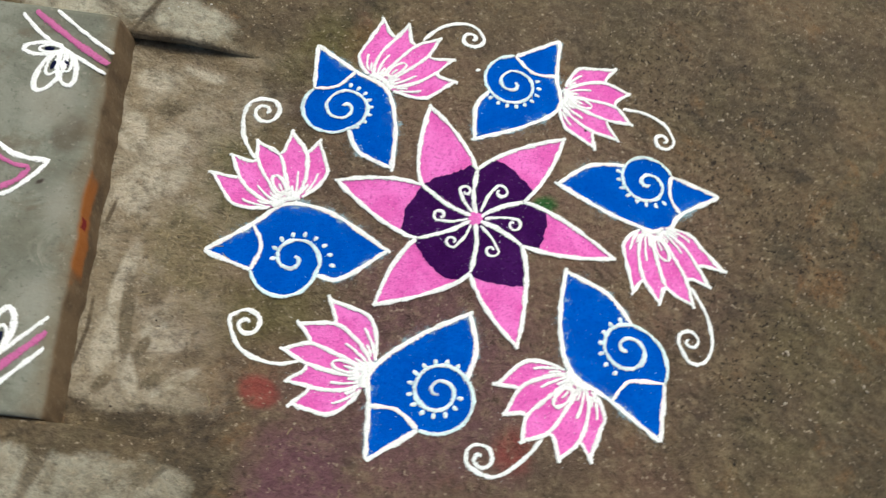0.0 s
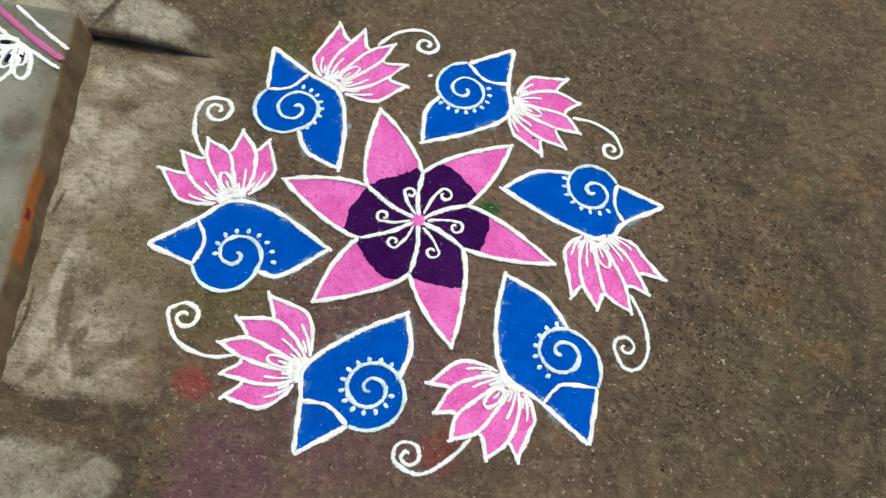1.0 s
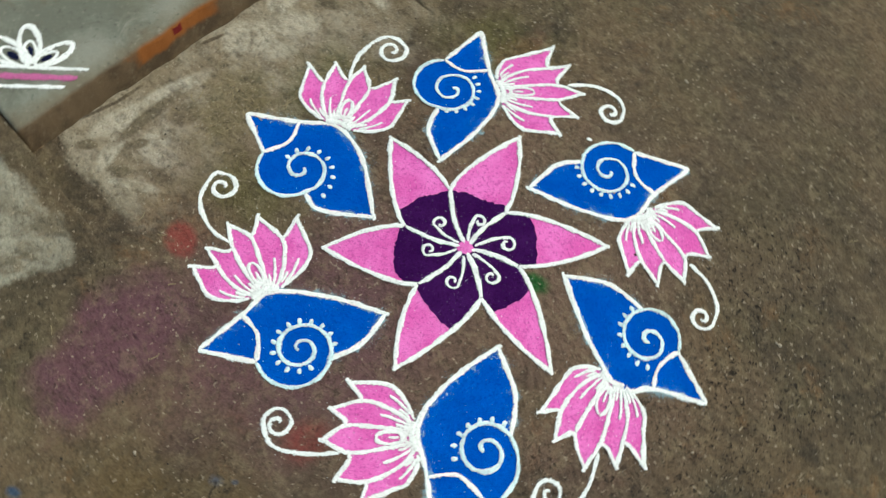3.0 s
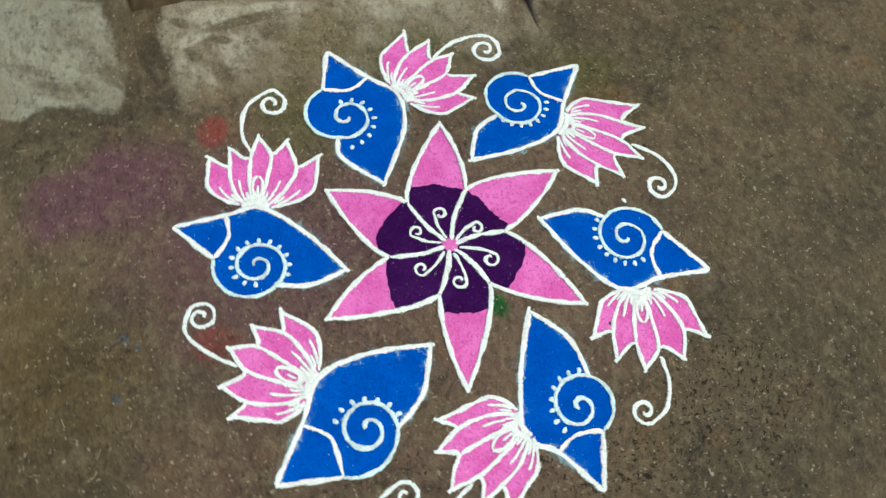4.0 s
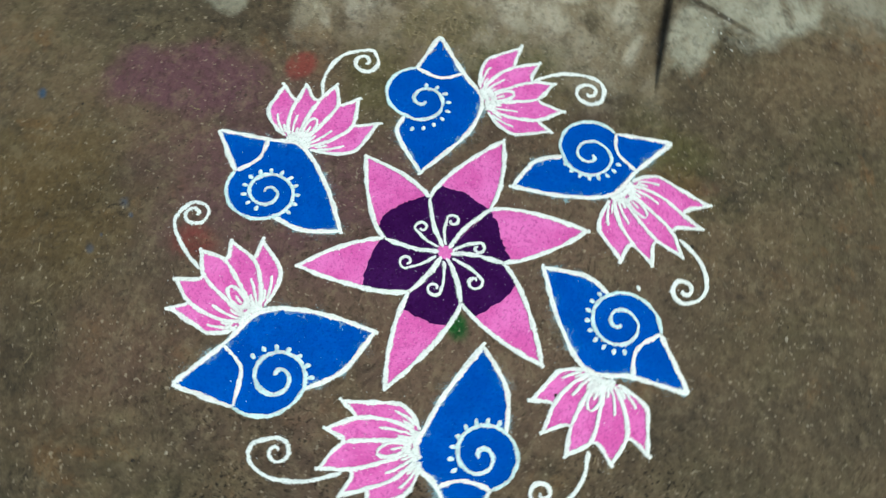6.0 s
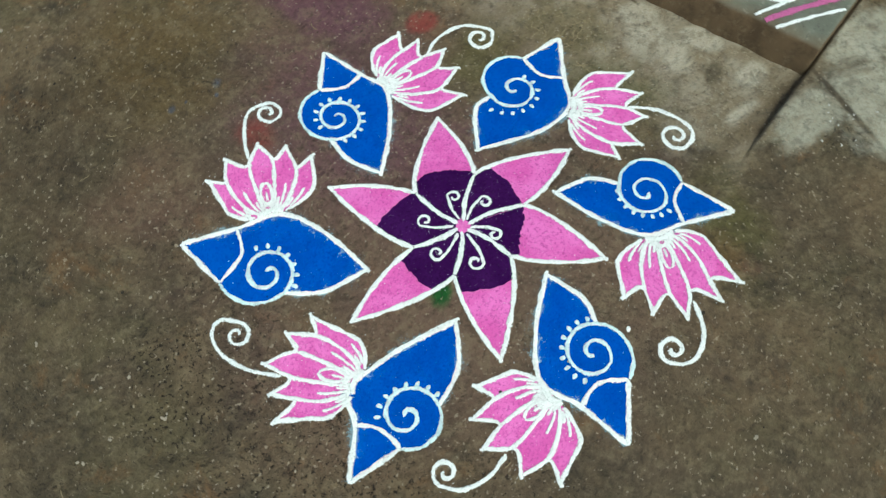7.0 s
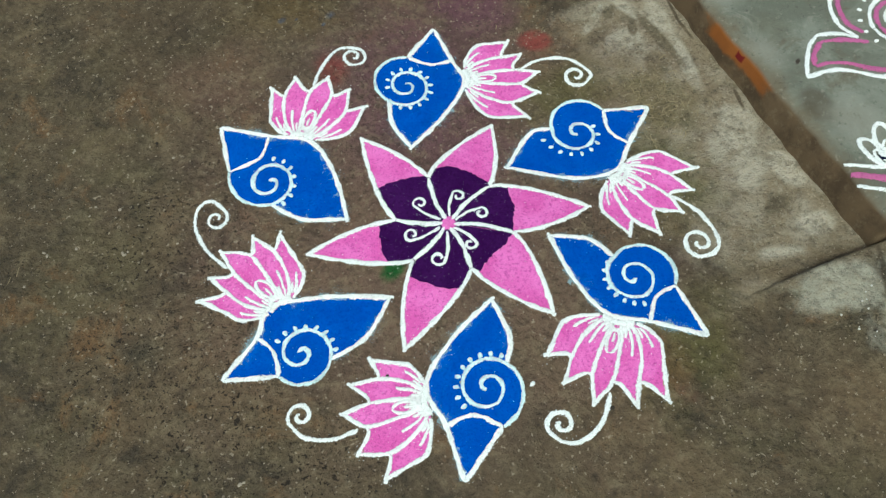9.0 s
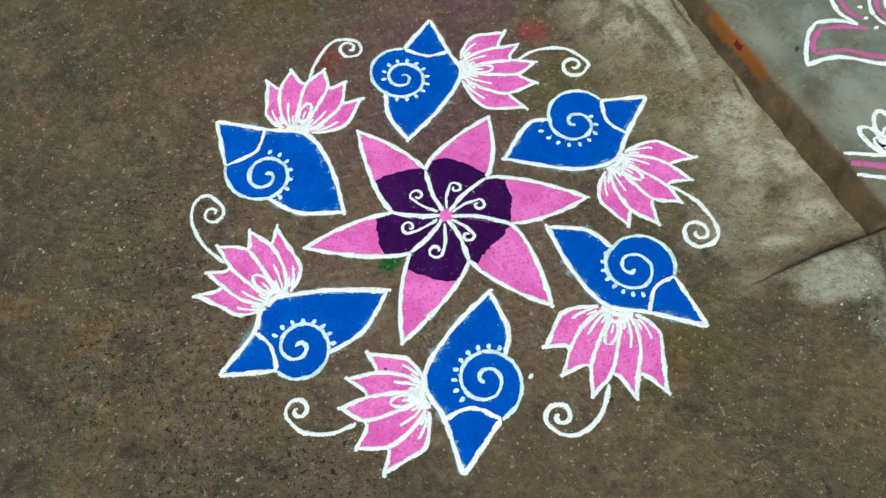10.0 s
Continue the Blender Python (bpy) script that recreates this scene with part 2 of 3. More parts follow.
    c = k.mix(k.math("MULTIPLY", k.ramp(k.noise(34, 6, 0.72), 0.50, 0.64), 0.60), c, k.mix(0.6, c, (0.035, 0.028, 0.020)))
    c = k.mix(k.math("MULTIPLY", k.ramp(fine, 0.50, 0.68), 0.40), c, k.mix(0.5, c, (0.27, 0.22, 0.145)))
    c = k.mix(k.math("MULTIPLY", k.ramp(fine, 0.48, 0.32), 0.60), c, k.mix(0.8, c, (0.022, 0.017, 0.012)))
    zone = k.ramp(k.noise(3.4, 6, 0.7), 0.48, 0.66, 0.06, 0.8)
    zone = k.math("MAXIMUM", zone, k.patches(PITTED, 0.8, 0.6, 6))
    chips = k.ramp(k.noise(70, 4, 0.6, warp=0.3), 0.655, 0.70)
    pits = k.math("MULTIPLY", k.math("MAXIMUM", k.ramp(k.noise(95, 3, 0.6, warp=0.6), 0.60, 0.65), k.math("MAXIMUM", chips, k.ramp(k.noise(150, 3, 0.6, warp=0.4), 0.615, 0.66))), k.math("MULTIPLY", zone, k.ramp(k.math("MAXIMUM", strip, far), 0.0, 0.8, 1.0, 0.15)))
    # hollow shade of the pits, put into the colour as near-black
    c = k.mix(k.math("MULTIPLY", pits, 0.90), c, (0.020, 0.015, 0.011))
    c = k.mix(k.math("MULTIPLY", k.ramp(k.noise(125, 2, 0.5), 0.66, 0.70), 0.55), c, (0.34, 0.29, 0.22))
    c = k.mix(1.0, c, (1.42, 1.385, 1.33), "MULTIPLY")
    k.colour(c)
    k.put(k.ramp(mid, 0.3, 0.7, 0.72, 0.95), k.bsdf.inputs["Roughness"])
    k.bump(k.noise(14, 6, 0.65), 0.8, 0.014)
    k.bump(k.noise(38, 5, 0.6, warp=0.3), 1.0, 0.013)
    k.bump(k.math("SUBTRACT", fine, k.math("MULTIPLY", pits, 0.8)), 1.0, 0.010)
    return k.mat


def cement_material(name, light, dirt, brown):
    k = Net(name, 0.85)
    x, y, z = k.axes()
    c = k.mix(k.ramp(k.noise(5, 7, 0.68, warp=0.5), 0.40, 0.60), light, dirt)
    c = k.mix(k.math("MULTIPLY", k.ramp(k.noise(9, 7, 0.7, warp=0.6), 0.52, 0.66), 0.7), c, brown)
    c = k.mix(k.math("MULTIPLY", k.ramp(k.noise(12, 6, 0.7, warp=0.8), 0.58, 0.72), 0.6), c, (0.27, 0.265, 0.22))
    rim = k.math("ADD", x, k.math("MULTIPLY", y, 0.095))
    rim = k.math("ADD", rim, k.math("MULTIPLY", k.math("SUBTRACT", k.noise(16, 6, 0.7), 0.5), 0.10))
    c = k.mix(k.math("MULTIPLY", k.ramp(rim, -0.745, -0.700), 0.75), c, (0.135, 0.108, 0.070))
    c = k.mix(k.math("MULTIPLY", k.blot(-0.755, 0.105, 0.042, 0.028, 100, 0.7, 0.5, 18), 0.75), c, (0.080, 0.066, 0.044))
    c = k.mix(k.math("MULTIPLY", k.blot(-0.765, -0.112, 0.030, 0.040, 35, 0.7, 0.6, 18), 0.5), c, (0.105, 0.098, 0.066))
    c = k.mix(k.math("MULTIPLY", k.patches(((-0.730, -0.050, 0.050, 0.028, 100), (-0.725, -0.235, 0.045, 0.038, 105), (-0.80, 0.16, 0.06, 0.05, 0)), 0.7, 0.6, 14), 0.65), c, (0.250, 0.250, 0.208))
    c = k.mix(k.math("MULTIPLY", k.blot(-0.775, -0.008, 0.007, 0.004, 40, 0.5, 0.5, 80), 0.9), c, (0.03, 0.02, 0.015))
    c = k.mix(k.math("MULTIPLY", k.ramp(k.noise(95, 5, 0.72), 0.56, 0.68), 0.45), c, tuple(0.4 * v for v in dirt))
    c = k.mix(k.math("MULTIPLY", k.ramp(k.noise(70, 5, 0.72), 0.56, 0.70), 0.35), c, (0.33, 0.31, 0.26))
    low = k.ramp(z, 0.0545, 0.047)
    mud = k.mix(k.ramp(k.noise(14, 6, 0.7), 0.40, 0.62), (0.112, 0.076, 0.042), (0.072, 0.048, 0.027))
    mud = k.mix(k.math("MULTIPLY", k.ramp(k.noise(60, 5, 0.75), 0.52, 0.68), 0.5), mud, (0.17, 0.135, 0.085))
    high = k.math("ADD", z, k.math("MULTIPLY", k.math("SUBTRACT", k.noise(24, 4), 0.5), 0.03))
    dab = k.math("MULTIPLY", k.ramp(k.math("ABSOLUTE", k.math("ADD", k.math("ADD", y, 0.085), k.math("MULTIPLY", k.math("SUBTRACT", k.noise(18, 4), 0.5), 0.14))), 0.125, 0.075), k.ramp(high, 0.012, 0.026))
    mud = k.mix(k.math("MULTIPLY", dab, 0.9), mud, (0.240, 0.080, 0.014))
    mark = k.math("MAXIMUM", k.math("MULTIPLY", k.math("ABSOLUTE", k.math("ADD", y, 0.074)), 85.0), k.math("MULTIPLY", k.math("ABSOLUTE", k.math("SUBTRACT", high, 0.037)), 110.0))
    mud = k.mix(k.ramp(mark, 1.1, 0.7), mud, (0.13, 0.008, 0.008))
    c = k.mix(low, c, mud)
    k.colour(c)
    k.bump(k.noise(18, 6, 0.6), 0.4, 0.008)
    k.bump(k.noise(140, 5, 0.7), 0.5, 0.002)
    return k.mat


GROUND = ground_material()
SLAB = cement_material("grey_cement_slab", (0.200, 0.209, 0.172), (0.128, 0.132, 0.104), (0.118, 0.098, 0.066))
STONE = Net("pale_grit").colour((0.36, 0.31, 0.24)).mat
CHALK_GRAIN = Net("chalk_grain", 1.0).colour((0.74, 0.78, 0.78)).mat
STRAW = Net("dry_straw").colour((0.30, 0.24, 0.14)).mat
CRUMB = Net("white_crumb").colour((0.62, 0.60, 0.55)).mat
DARK_STONE = Net("dark_grit").colour((0.035, 0.028, 0.022)).mat

# ---- the lie of the land
SWELL = [0.0138, 0.0059, -0.0119, -0.0124, -0.0293, -0.0190, -0.0035, -0.0049, 0.0113, -0.0036, 0.0235, 0.0104, 0.0319, -0.0007, 0.0063, -0.0041, -0.0197, -0.0042, -0.0147, -0.0041]

SPOTS = [(gx, gy) for gx in (-0.55, -0.30, -0.05, 0.20, 0.45) for gy in (-0.45, -0.15, 0.15, 0.45)]


def land(x, y):
    """The height of the uneven ground."""
    return sum(h * math.exp(-((x - a) ** 2 + (y - b) ** 2) / 0.1568) for h, (a, b) in zip(SWELL, SPOTS))


def step_edge(y):
    return -0.699 - 0.095 * y


def link(name, bm, material, parent=None, label="", smooth=True):
    mesh = bpy.data.meshes.new(name)
    bm.to_mesh(mesh)
    bm.free()
    mesh.materials.append(material)
    for p in mesh.polygons:
        p.use_smooth = smooth
    ob = new(name, mesh)
    if parent:
        ob.parent = parent
    return tagged(ob, label)


part = link


def spread(fine_lo, fine_hi, step, far):
    """Grid lines: fine in the middle, wider and wider outwards."""
    out = list(np.arange(fine_lo, fine_hi + step / 2, step))
    d, lo, hi = step, fine_lo, fine_hi
    while hi < far:
        d *= 1.5
        hi += d
        lo -= d
        out = [lo] + out + [hi]
    return out


def sheet(xs, ys, height):
    bm = bmesh.new()
    grid = [[bm.verts.new((x, y, height(x, y))) for y in ys] for x in xs]
    for a, b in zip(grid, grid[1:]):
        for i in range(len(ys) - 1):
            bm.faces.new((a[i], b[i], b[i + 1], a[i + 1]))
    return bm


def rough(x, y, size, amount, seed=0.0):
    return amount * noise.noise(Vector((x * size, y * size, seed)))


ground = link("ground", sheet(spread(-1.2, 1.5, 0.02, 900), spread(-1.5, 1.5, 0.02, 900), lambda x, y: land(x, y) + rough(x, y, 9, 0.0006)), GROUND)
tagged(ground, "brown trodden earth and worn cement yard with grit and spilt powder", "ground", kind="structure")


def raised_slab(name, y0, y1, top, material, label):
    """The cement platform: flat on top, its worn front edge rounded over into a leaning face."""
    bm = bmesh.new()
    ys = np.linspace(y0, y1, 90)
    rows = []
    for y in ys:
        e = step_edge(y) + rough(0, y, 14, 0.006, 3) + rough(0, y, 40, 0.003, 5)
        prof = [(-1.25, -0.03), (-1.25, top - 0.01), (-1.24, top), (-0.9, top), (-0.5, top)] + [(-d, top + rough(e - d, y, 5, 0.0015, 7)) for d in (0.3, 0.2, 0.12, 0.06, 0.03, 0.014)]
        prof += [(-0.004, top - 0.002), (0.003, top - 0.007), (0.006, top - 0.015), (0.010 + rough(1, y, 25, 0.003), top * 0.5), (0.017 + rough(2, y, 18, 0.004), 0.004), (0.024, -0.03)]
        rows.append([bm.verts.new((e + dx, y, z)) for dx, z in prof])
    for a, b in zip(rows, rows[1:]):
        for i in range(len(a) - 1):
            bm.faces.new((a[i], a[i + 1], b[i + 1], b[i]))
    for r, flip in ((rows[0], False), (rows[-1], True)):
        low = [bm.verts.new((v.co.x, v.co.y, -0.03)) for v in r]
        for i in range(len(r) - 1):
            f = (r[i], low[i], low[i + 1], r[i + 1])
            bm.faces.new(f[::-1] if flip else f)
    return tagged(link(name, bm, material), label, "step", kind="structure")


TOP = 0.057
raised_slab("platform", -0.432, 0.386, TOP, SLAB, "raised grey cement platform with a brown stained front edge")


def side_height(x, y, y0, high, gap):
    """A worn slab beside the platform that dips away to the yard."""
    d = abs(y - y0)
    fall = max(0.0, min(1.0, (-0.42 + rough(x, y, 6, 0.03, gap) - x) / 0.22))
    fall = fall * fall * (3 - 2 * fall)
    edge = min(1.0, d / (0.006 if gap else 0.003)) ** 0.5
    rim = max(0.0, min(1.0, (x + 1.28) / 0.2)) * max(0.0, min(1.0, (1.95 - d) / 0.6))
    open_joint = gap * (1 - min(1.0, 0.2 + d / 0.006))
    return high * fall * edge * rim - 0.015 * (1 - rim) - 0.003 * (1 - edge) - open_joint + rough(x, y, 12, 0.0012) - (0.012 if fall < 0.02 else 0) + land(x, y) * (1 - fall)


def side_slab(sign, y0, high, gap, label):
    xs = list(np.arange(-1.3, -0.34, 0.02))
    ys = [y0 + sign * d for d in (0, 0.003, 0.007, 0.013, 0.02, 0.03, 0.05, 0.08, 0.12, 0.17, 0.23, 0.3, 0.4, 0.6, 0.9, 1.4, 2.0)]
    bm = sheet(xs, sorted(ys), lambda x, y: side_height(x, y, y0, high, gap))
    return tagged(link("paving_slab", bm, GROUND), label, "slab", kind="structure")


side_slab(1, 0.388, 0.010, 0.0015, "pale worn cement slab dipping to the yard")
side_slab(-1, -0.431, 0.050, 0.0, "pale patched cement slab beside the platform")


# ---- powder drawing
def bend(points, per=10):
    """A smooth line through the points."""
    p = [Vector(q) for q in points]
    p = [2 * p[0] - p[1]] + p + [2 * p[-1] - p[-2]]
    out = []
    for a, b, c, d in zip(p, p[1:], p[2:], p[3:]):
        for i in range(per):
            t = i / per
            out.append(0.5 * ((2 * b) + (c - a) * t + (2 * a - 5 * b + 4 * c - d) * t * t + (3 * b - a - 3 * c + d) * t ** 3))
    return out + [p[-2]]


def arc_bezier(a, b, c, d, n=16):
    a, b, c, d = (Vector(v) for v in (a, b, c, d))
    return [a * (1 - t) ** 3 + 3 * b * t * (1 - t) ** 2 + 3 * c * t * t * (1 - t) + d * t ** 3 for t in (i / n for i in range(n + 1))]


def even(line, step):
    """The same line with points at even steps."""
    out, left = [line[0].copy()], step
    for a, b in zip(line, line[1:]):
        d, pos = (b - a).length, 0.0
        while d - pos >= left:
            pos += left
            out.append(a.lerp(b, pos / d))
            left = step
        left -= d - pos
    if (out[-1] - line[-1]).length > step * 0.3:
        out.append(line[-1].copy())
    return out


RNG = random.Random(7)
TRAILS = []


def stroke(line, width, lift=0.0016, base=land, swell=0.19, blunt=0.6):
    """A trail of powder poured along a line: domed, uneven in width, ragged at its ends."""
    line = even(line, 0.004)
    if base is land:
        TRAILS.append(line)
    bm = bmesh.new()
    lay = bm.verts.layers.float.new("across")
    seed, n, rows = RNG.uniform(0, 90), len(line), []
    for i, p in enumerate(line):
        q = (line[min(i + 1, n - 1)] - line[max(i - 1, 0)]).normalized()
        side = Vector((-q.y, q.x))
        s = min(i, n - 1 - i) * 0.004
        taper = min(1.0, blunt + (1 - blunt) * s / (width * 1.2))
        w = width * 0.5 * 1.26 * taper * (1 + swell * 2.4 * noise.noise(Vector((i * 0.17, seed, 0))))
        p = p + side * (0.0010 * noise.noise(Vector((i * 0.25, seed, 4))))
        row = []
        for v in (-1, -0.6, 0, 0.6, 1):
            x, y = p + side * (w * v)
            vert = bm.verts.new((x, y, base(x, y) + lift + 0.0013 * (1 - v * v)))
            vert[lay] = v if 0 < i < n - 1 else (1.05 if v else 0.7)
            row.append(vert)
        rows.append(row)
    for a, b in zip(rows, rows[1:]):
        for i in range(4):
            bm.faces.new((a[i], a[i + 1], b[i + 1], b[i]))
    return bm


def filled(outline, lift=0.0009, base=land):
    """A bed of powder inside a closed outline."""
    bm = bmesh.new()
    pts = even(outline + [outline[0]], 0.006)[:-1]
    bm.faces.new([bm.verts.new((p.x, p.y, 0)) for p in pts])
    bmesh.ops.triangulate(bm, faces=bm.faces[:])
    for _ in range(2):
        long = [e for e in bm.edges if e.calc_length() > 0.02]
        if long:
            bmesh.ops.subdivide_edges(bm, edges=long, cuts=1)
            bmesh.ops.triangulate(bm, faces=[f for f in bm.faces if len(f.verts) > 3])
    for v in bm.verts:
        v.co.z = base(v.co.x, v.co.y) + lift
    bmesh.ops.recalc_face_normals(bm, faces=bm.faces[:])
    if sum(f.normal.z for f in bm.faces) < 0:
        bmesh.ops.reverse_faces(bm, faces=bm.faces[:])
    return bm


def dab(at, along, across, turn, lift=0.0016, base=land):
    """A pinch of powder."""
    bm = bmesh.new()
    lay = bm.verts.layers.float.new("across")
    c, s = math.cos(turn), math.sin(turn)
    mid = bm.verts.new((at[0], at[1], base(*at) + lift + 0.0016))
    rings = []
    for k in (0.55, 1.0):
        ring = []
        for i in range(12):
            a = 2 * math.pi * i / 12
            r = k * (1 + RNG.uniform(-0.14, 0.14))
            u, v = along * r * math.cos(a), across * r * math.sin(a)
            x, y = at[0] + u * c - v * s, at[1] + u * s + v * c
            vert = bm.verts.new((x, y, base(x, y) + lift + 0.0016 * (1 - k)))
            vert[lay] = 0.2 if k < 1 else 0.8
            ring.append(vert)
        rings.append(ring)
    for i in range(12):
        j = (i + 1) % 12
        bm.faces.new((mid, rings[0][i], rings[0][j]))
        bm.faces.new((rings[0][i], rings[1][i], rings[1][j], rings[0][j]))
    return bm


def whorl(start, eye, turns, way, power=0.62, end=0.05):
    """A spiral from start in to its eye; way is 1 for anticlockwise."""
    start, eye = Vector(start), Vector(eye)
    r, a = (start - eye).length, math.atan2(start.y - eye.y, start.x - eye.x)
    out = []
    for i in range(61):
        s = i / 60
        k = r * (end + (1 - end) * (1 - s) ** power)
        b = a + way * 2 * math.pi * turns * s
        out.append(eye + Vector((math.cos(b), math.sin(b))) * k)
    return out


def round_off(a, b, c, n=22):
    """The arc of a circle from a through b to c."""
    a, b, c = Vector(a), Vector(b), Vector(c)
    d = 2 * (a.x * (b.y - c.y) + b.x * (c.y - a.y) + c.x * (a.y - b.y))
    m = Vector(((a.length_squared * (b.y - c.y) + b.length_squared * (c.y - a.y) + c.length_squared * (a.y - b.y)) / d,
                (a.length_squared * (c.x - b.x) + b.length_squared * (a.x - c.x) + c.length_squared * (b.x - a.x)) / d))
    r = (a - m).length
    s, e = (math.atan2(p.y - m.y, p.x - m.x) for p in (a, c))
    turn = 1 if (b - a).cross(c - b) > 0 else -1
    sweep = ((e - s) * turn) % (2 * math.pi) * turn
    return [m + Vector((math.cos(s + sweep * i / n), math.sin(s + sweep * i / n))) * r for i in range(n + 1)]


def around(eye, marks, count):
    """Even places on a bow round the eye, through three marks."""
    polar = []
    for p in marks:
        d = Vector(p) - Vector(eye)
        a = math.atan2(d.y, d.x)
        if polar:
            while a - polar[-1][1] > math.pi:
                a -= 2 * math.pi
            while a - polar[-1][1] < -math.pi:
                a += 2 * math.pi
        polar.append((d.length, a))
    (r0, a0), (r1, a1), (r2, a2) = polar
    fine = []
    for i in range(81):
        a = a0 + (a2 - a0) * i / 80
        t = (a - a0) / (a1 - a0) if abs(a - a0) < abs(a1 - a0) else 1 + (a - a1) / (a2 - a1)
        r = r0 + (r1 - r0) * t if t < 1 else r1 + (r2 - r1) * (t - 1)
        fine.append(Vector(eye) + Vector((math.cos(a), math.sin(a))) * r)
    total = sum((q - p).length for p, q in zip(fine, fine[1:]))
    return (even(fine, total / (count - 1) * 0.9999) + [fine[-1]])[:count]


def dusty(x, y):
    return land(x, y)


def thing(name, label, category, group=""):
    return tagged(new(name), label, category, group)


def conch_motif(i, apex, shoulder, back, back_low, beak, lip, notch, belly, hip, collar, eye, dots, count, turns, fall):
    """A conch in blue powder with white outline, collar, whorl and a row of dots."""
    me = thing("conch_drawing", "conch shell drawn in blue powder with white outline and whorl", "floor drawing", "conches round the flower")
    upper = bend([apex, shoulder, back, back_low, beak])
    tail = bend([beak, lip, notch])
    hip_line = round_off(hip, belly, notch)
    ridge = bend([shoulder, collar, hip])
    cap = bend([hip, apex], 4)
    n = len(bend([apex, shoulder])) - 1
    body = upper[n:] + tail[1:] + hip_line[::-1][1:] + ridge[::-1][1:-1]
    part("shell_body", filled(body), BLUE, me, "deep blue powder")
    part("shell_cap", filled(upper[:n] + ridge + cap[1:-1]), BLUE, me, "deep blue powder")
    w = 0.0098
    part("loose_dust", stroke(upper, 0.030, 0.0012, dusty, 0.3), DUST, me, "thin veil of white dust")
    part("loose_dust", stroke(tail, 0.026, 0.0012, dusty, 0.3), DUST, me, "thin veil of white dust")
    tail_end = upper[-1] + (upper[-1] - upper[-3]).normalized() * 0.007
    part("outline", stroke(upper + [tail_end], w), WHITE, me, "white powder line")
    part("lip_line", stroke(tail, w), WHITE, me, "white powder line")
    part("cap_line", stroke(cap, w), WHITE, me, "white powder line")
    part("collar_line", stroke(ridge, 0.0080, 0.0020), WHITE, me, "white powder line")
    spiral = whorl(notch, eye, turns, 1, fall)
    part("whorl_line", stroke(hip_line[:-1] + spiral, 0.0078, 0.0024), WHITE_FINE, me, "white powder spiral")
    for p in around(eye, dots, count):
        a = math.atan2(p.y - eye[1], p.x - eye[0])
        part("dot", dab(p, 0.0064, 0.0045, a), WHITE_FINE, me)
    return me


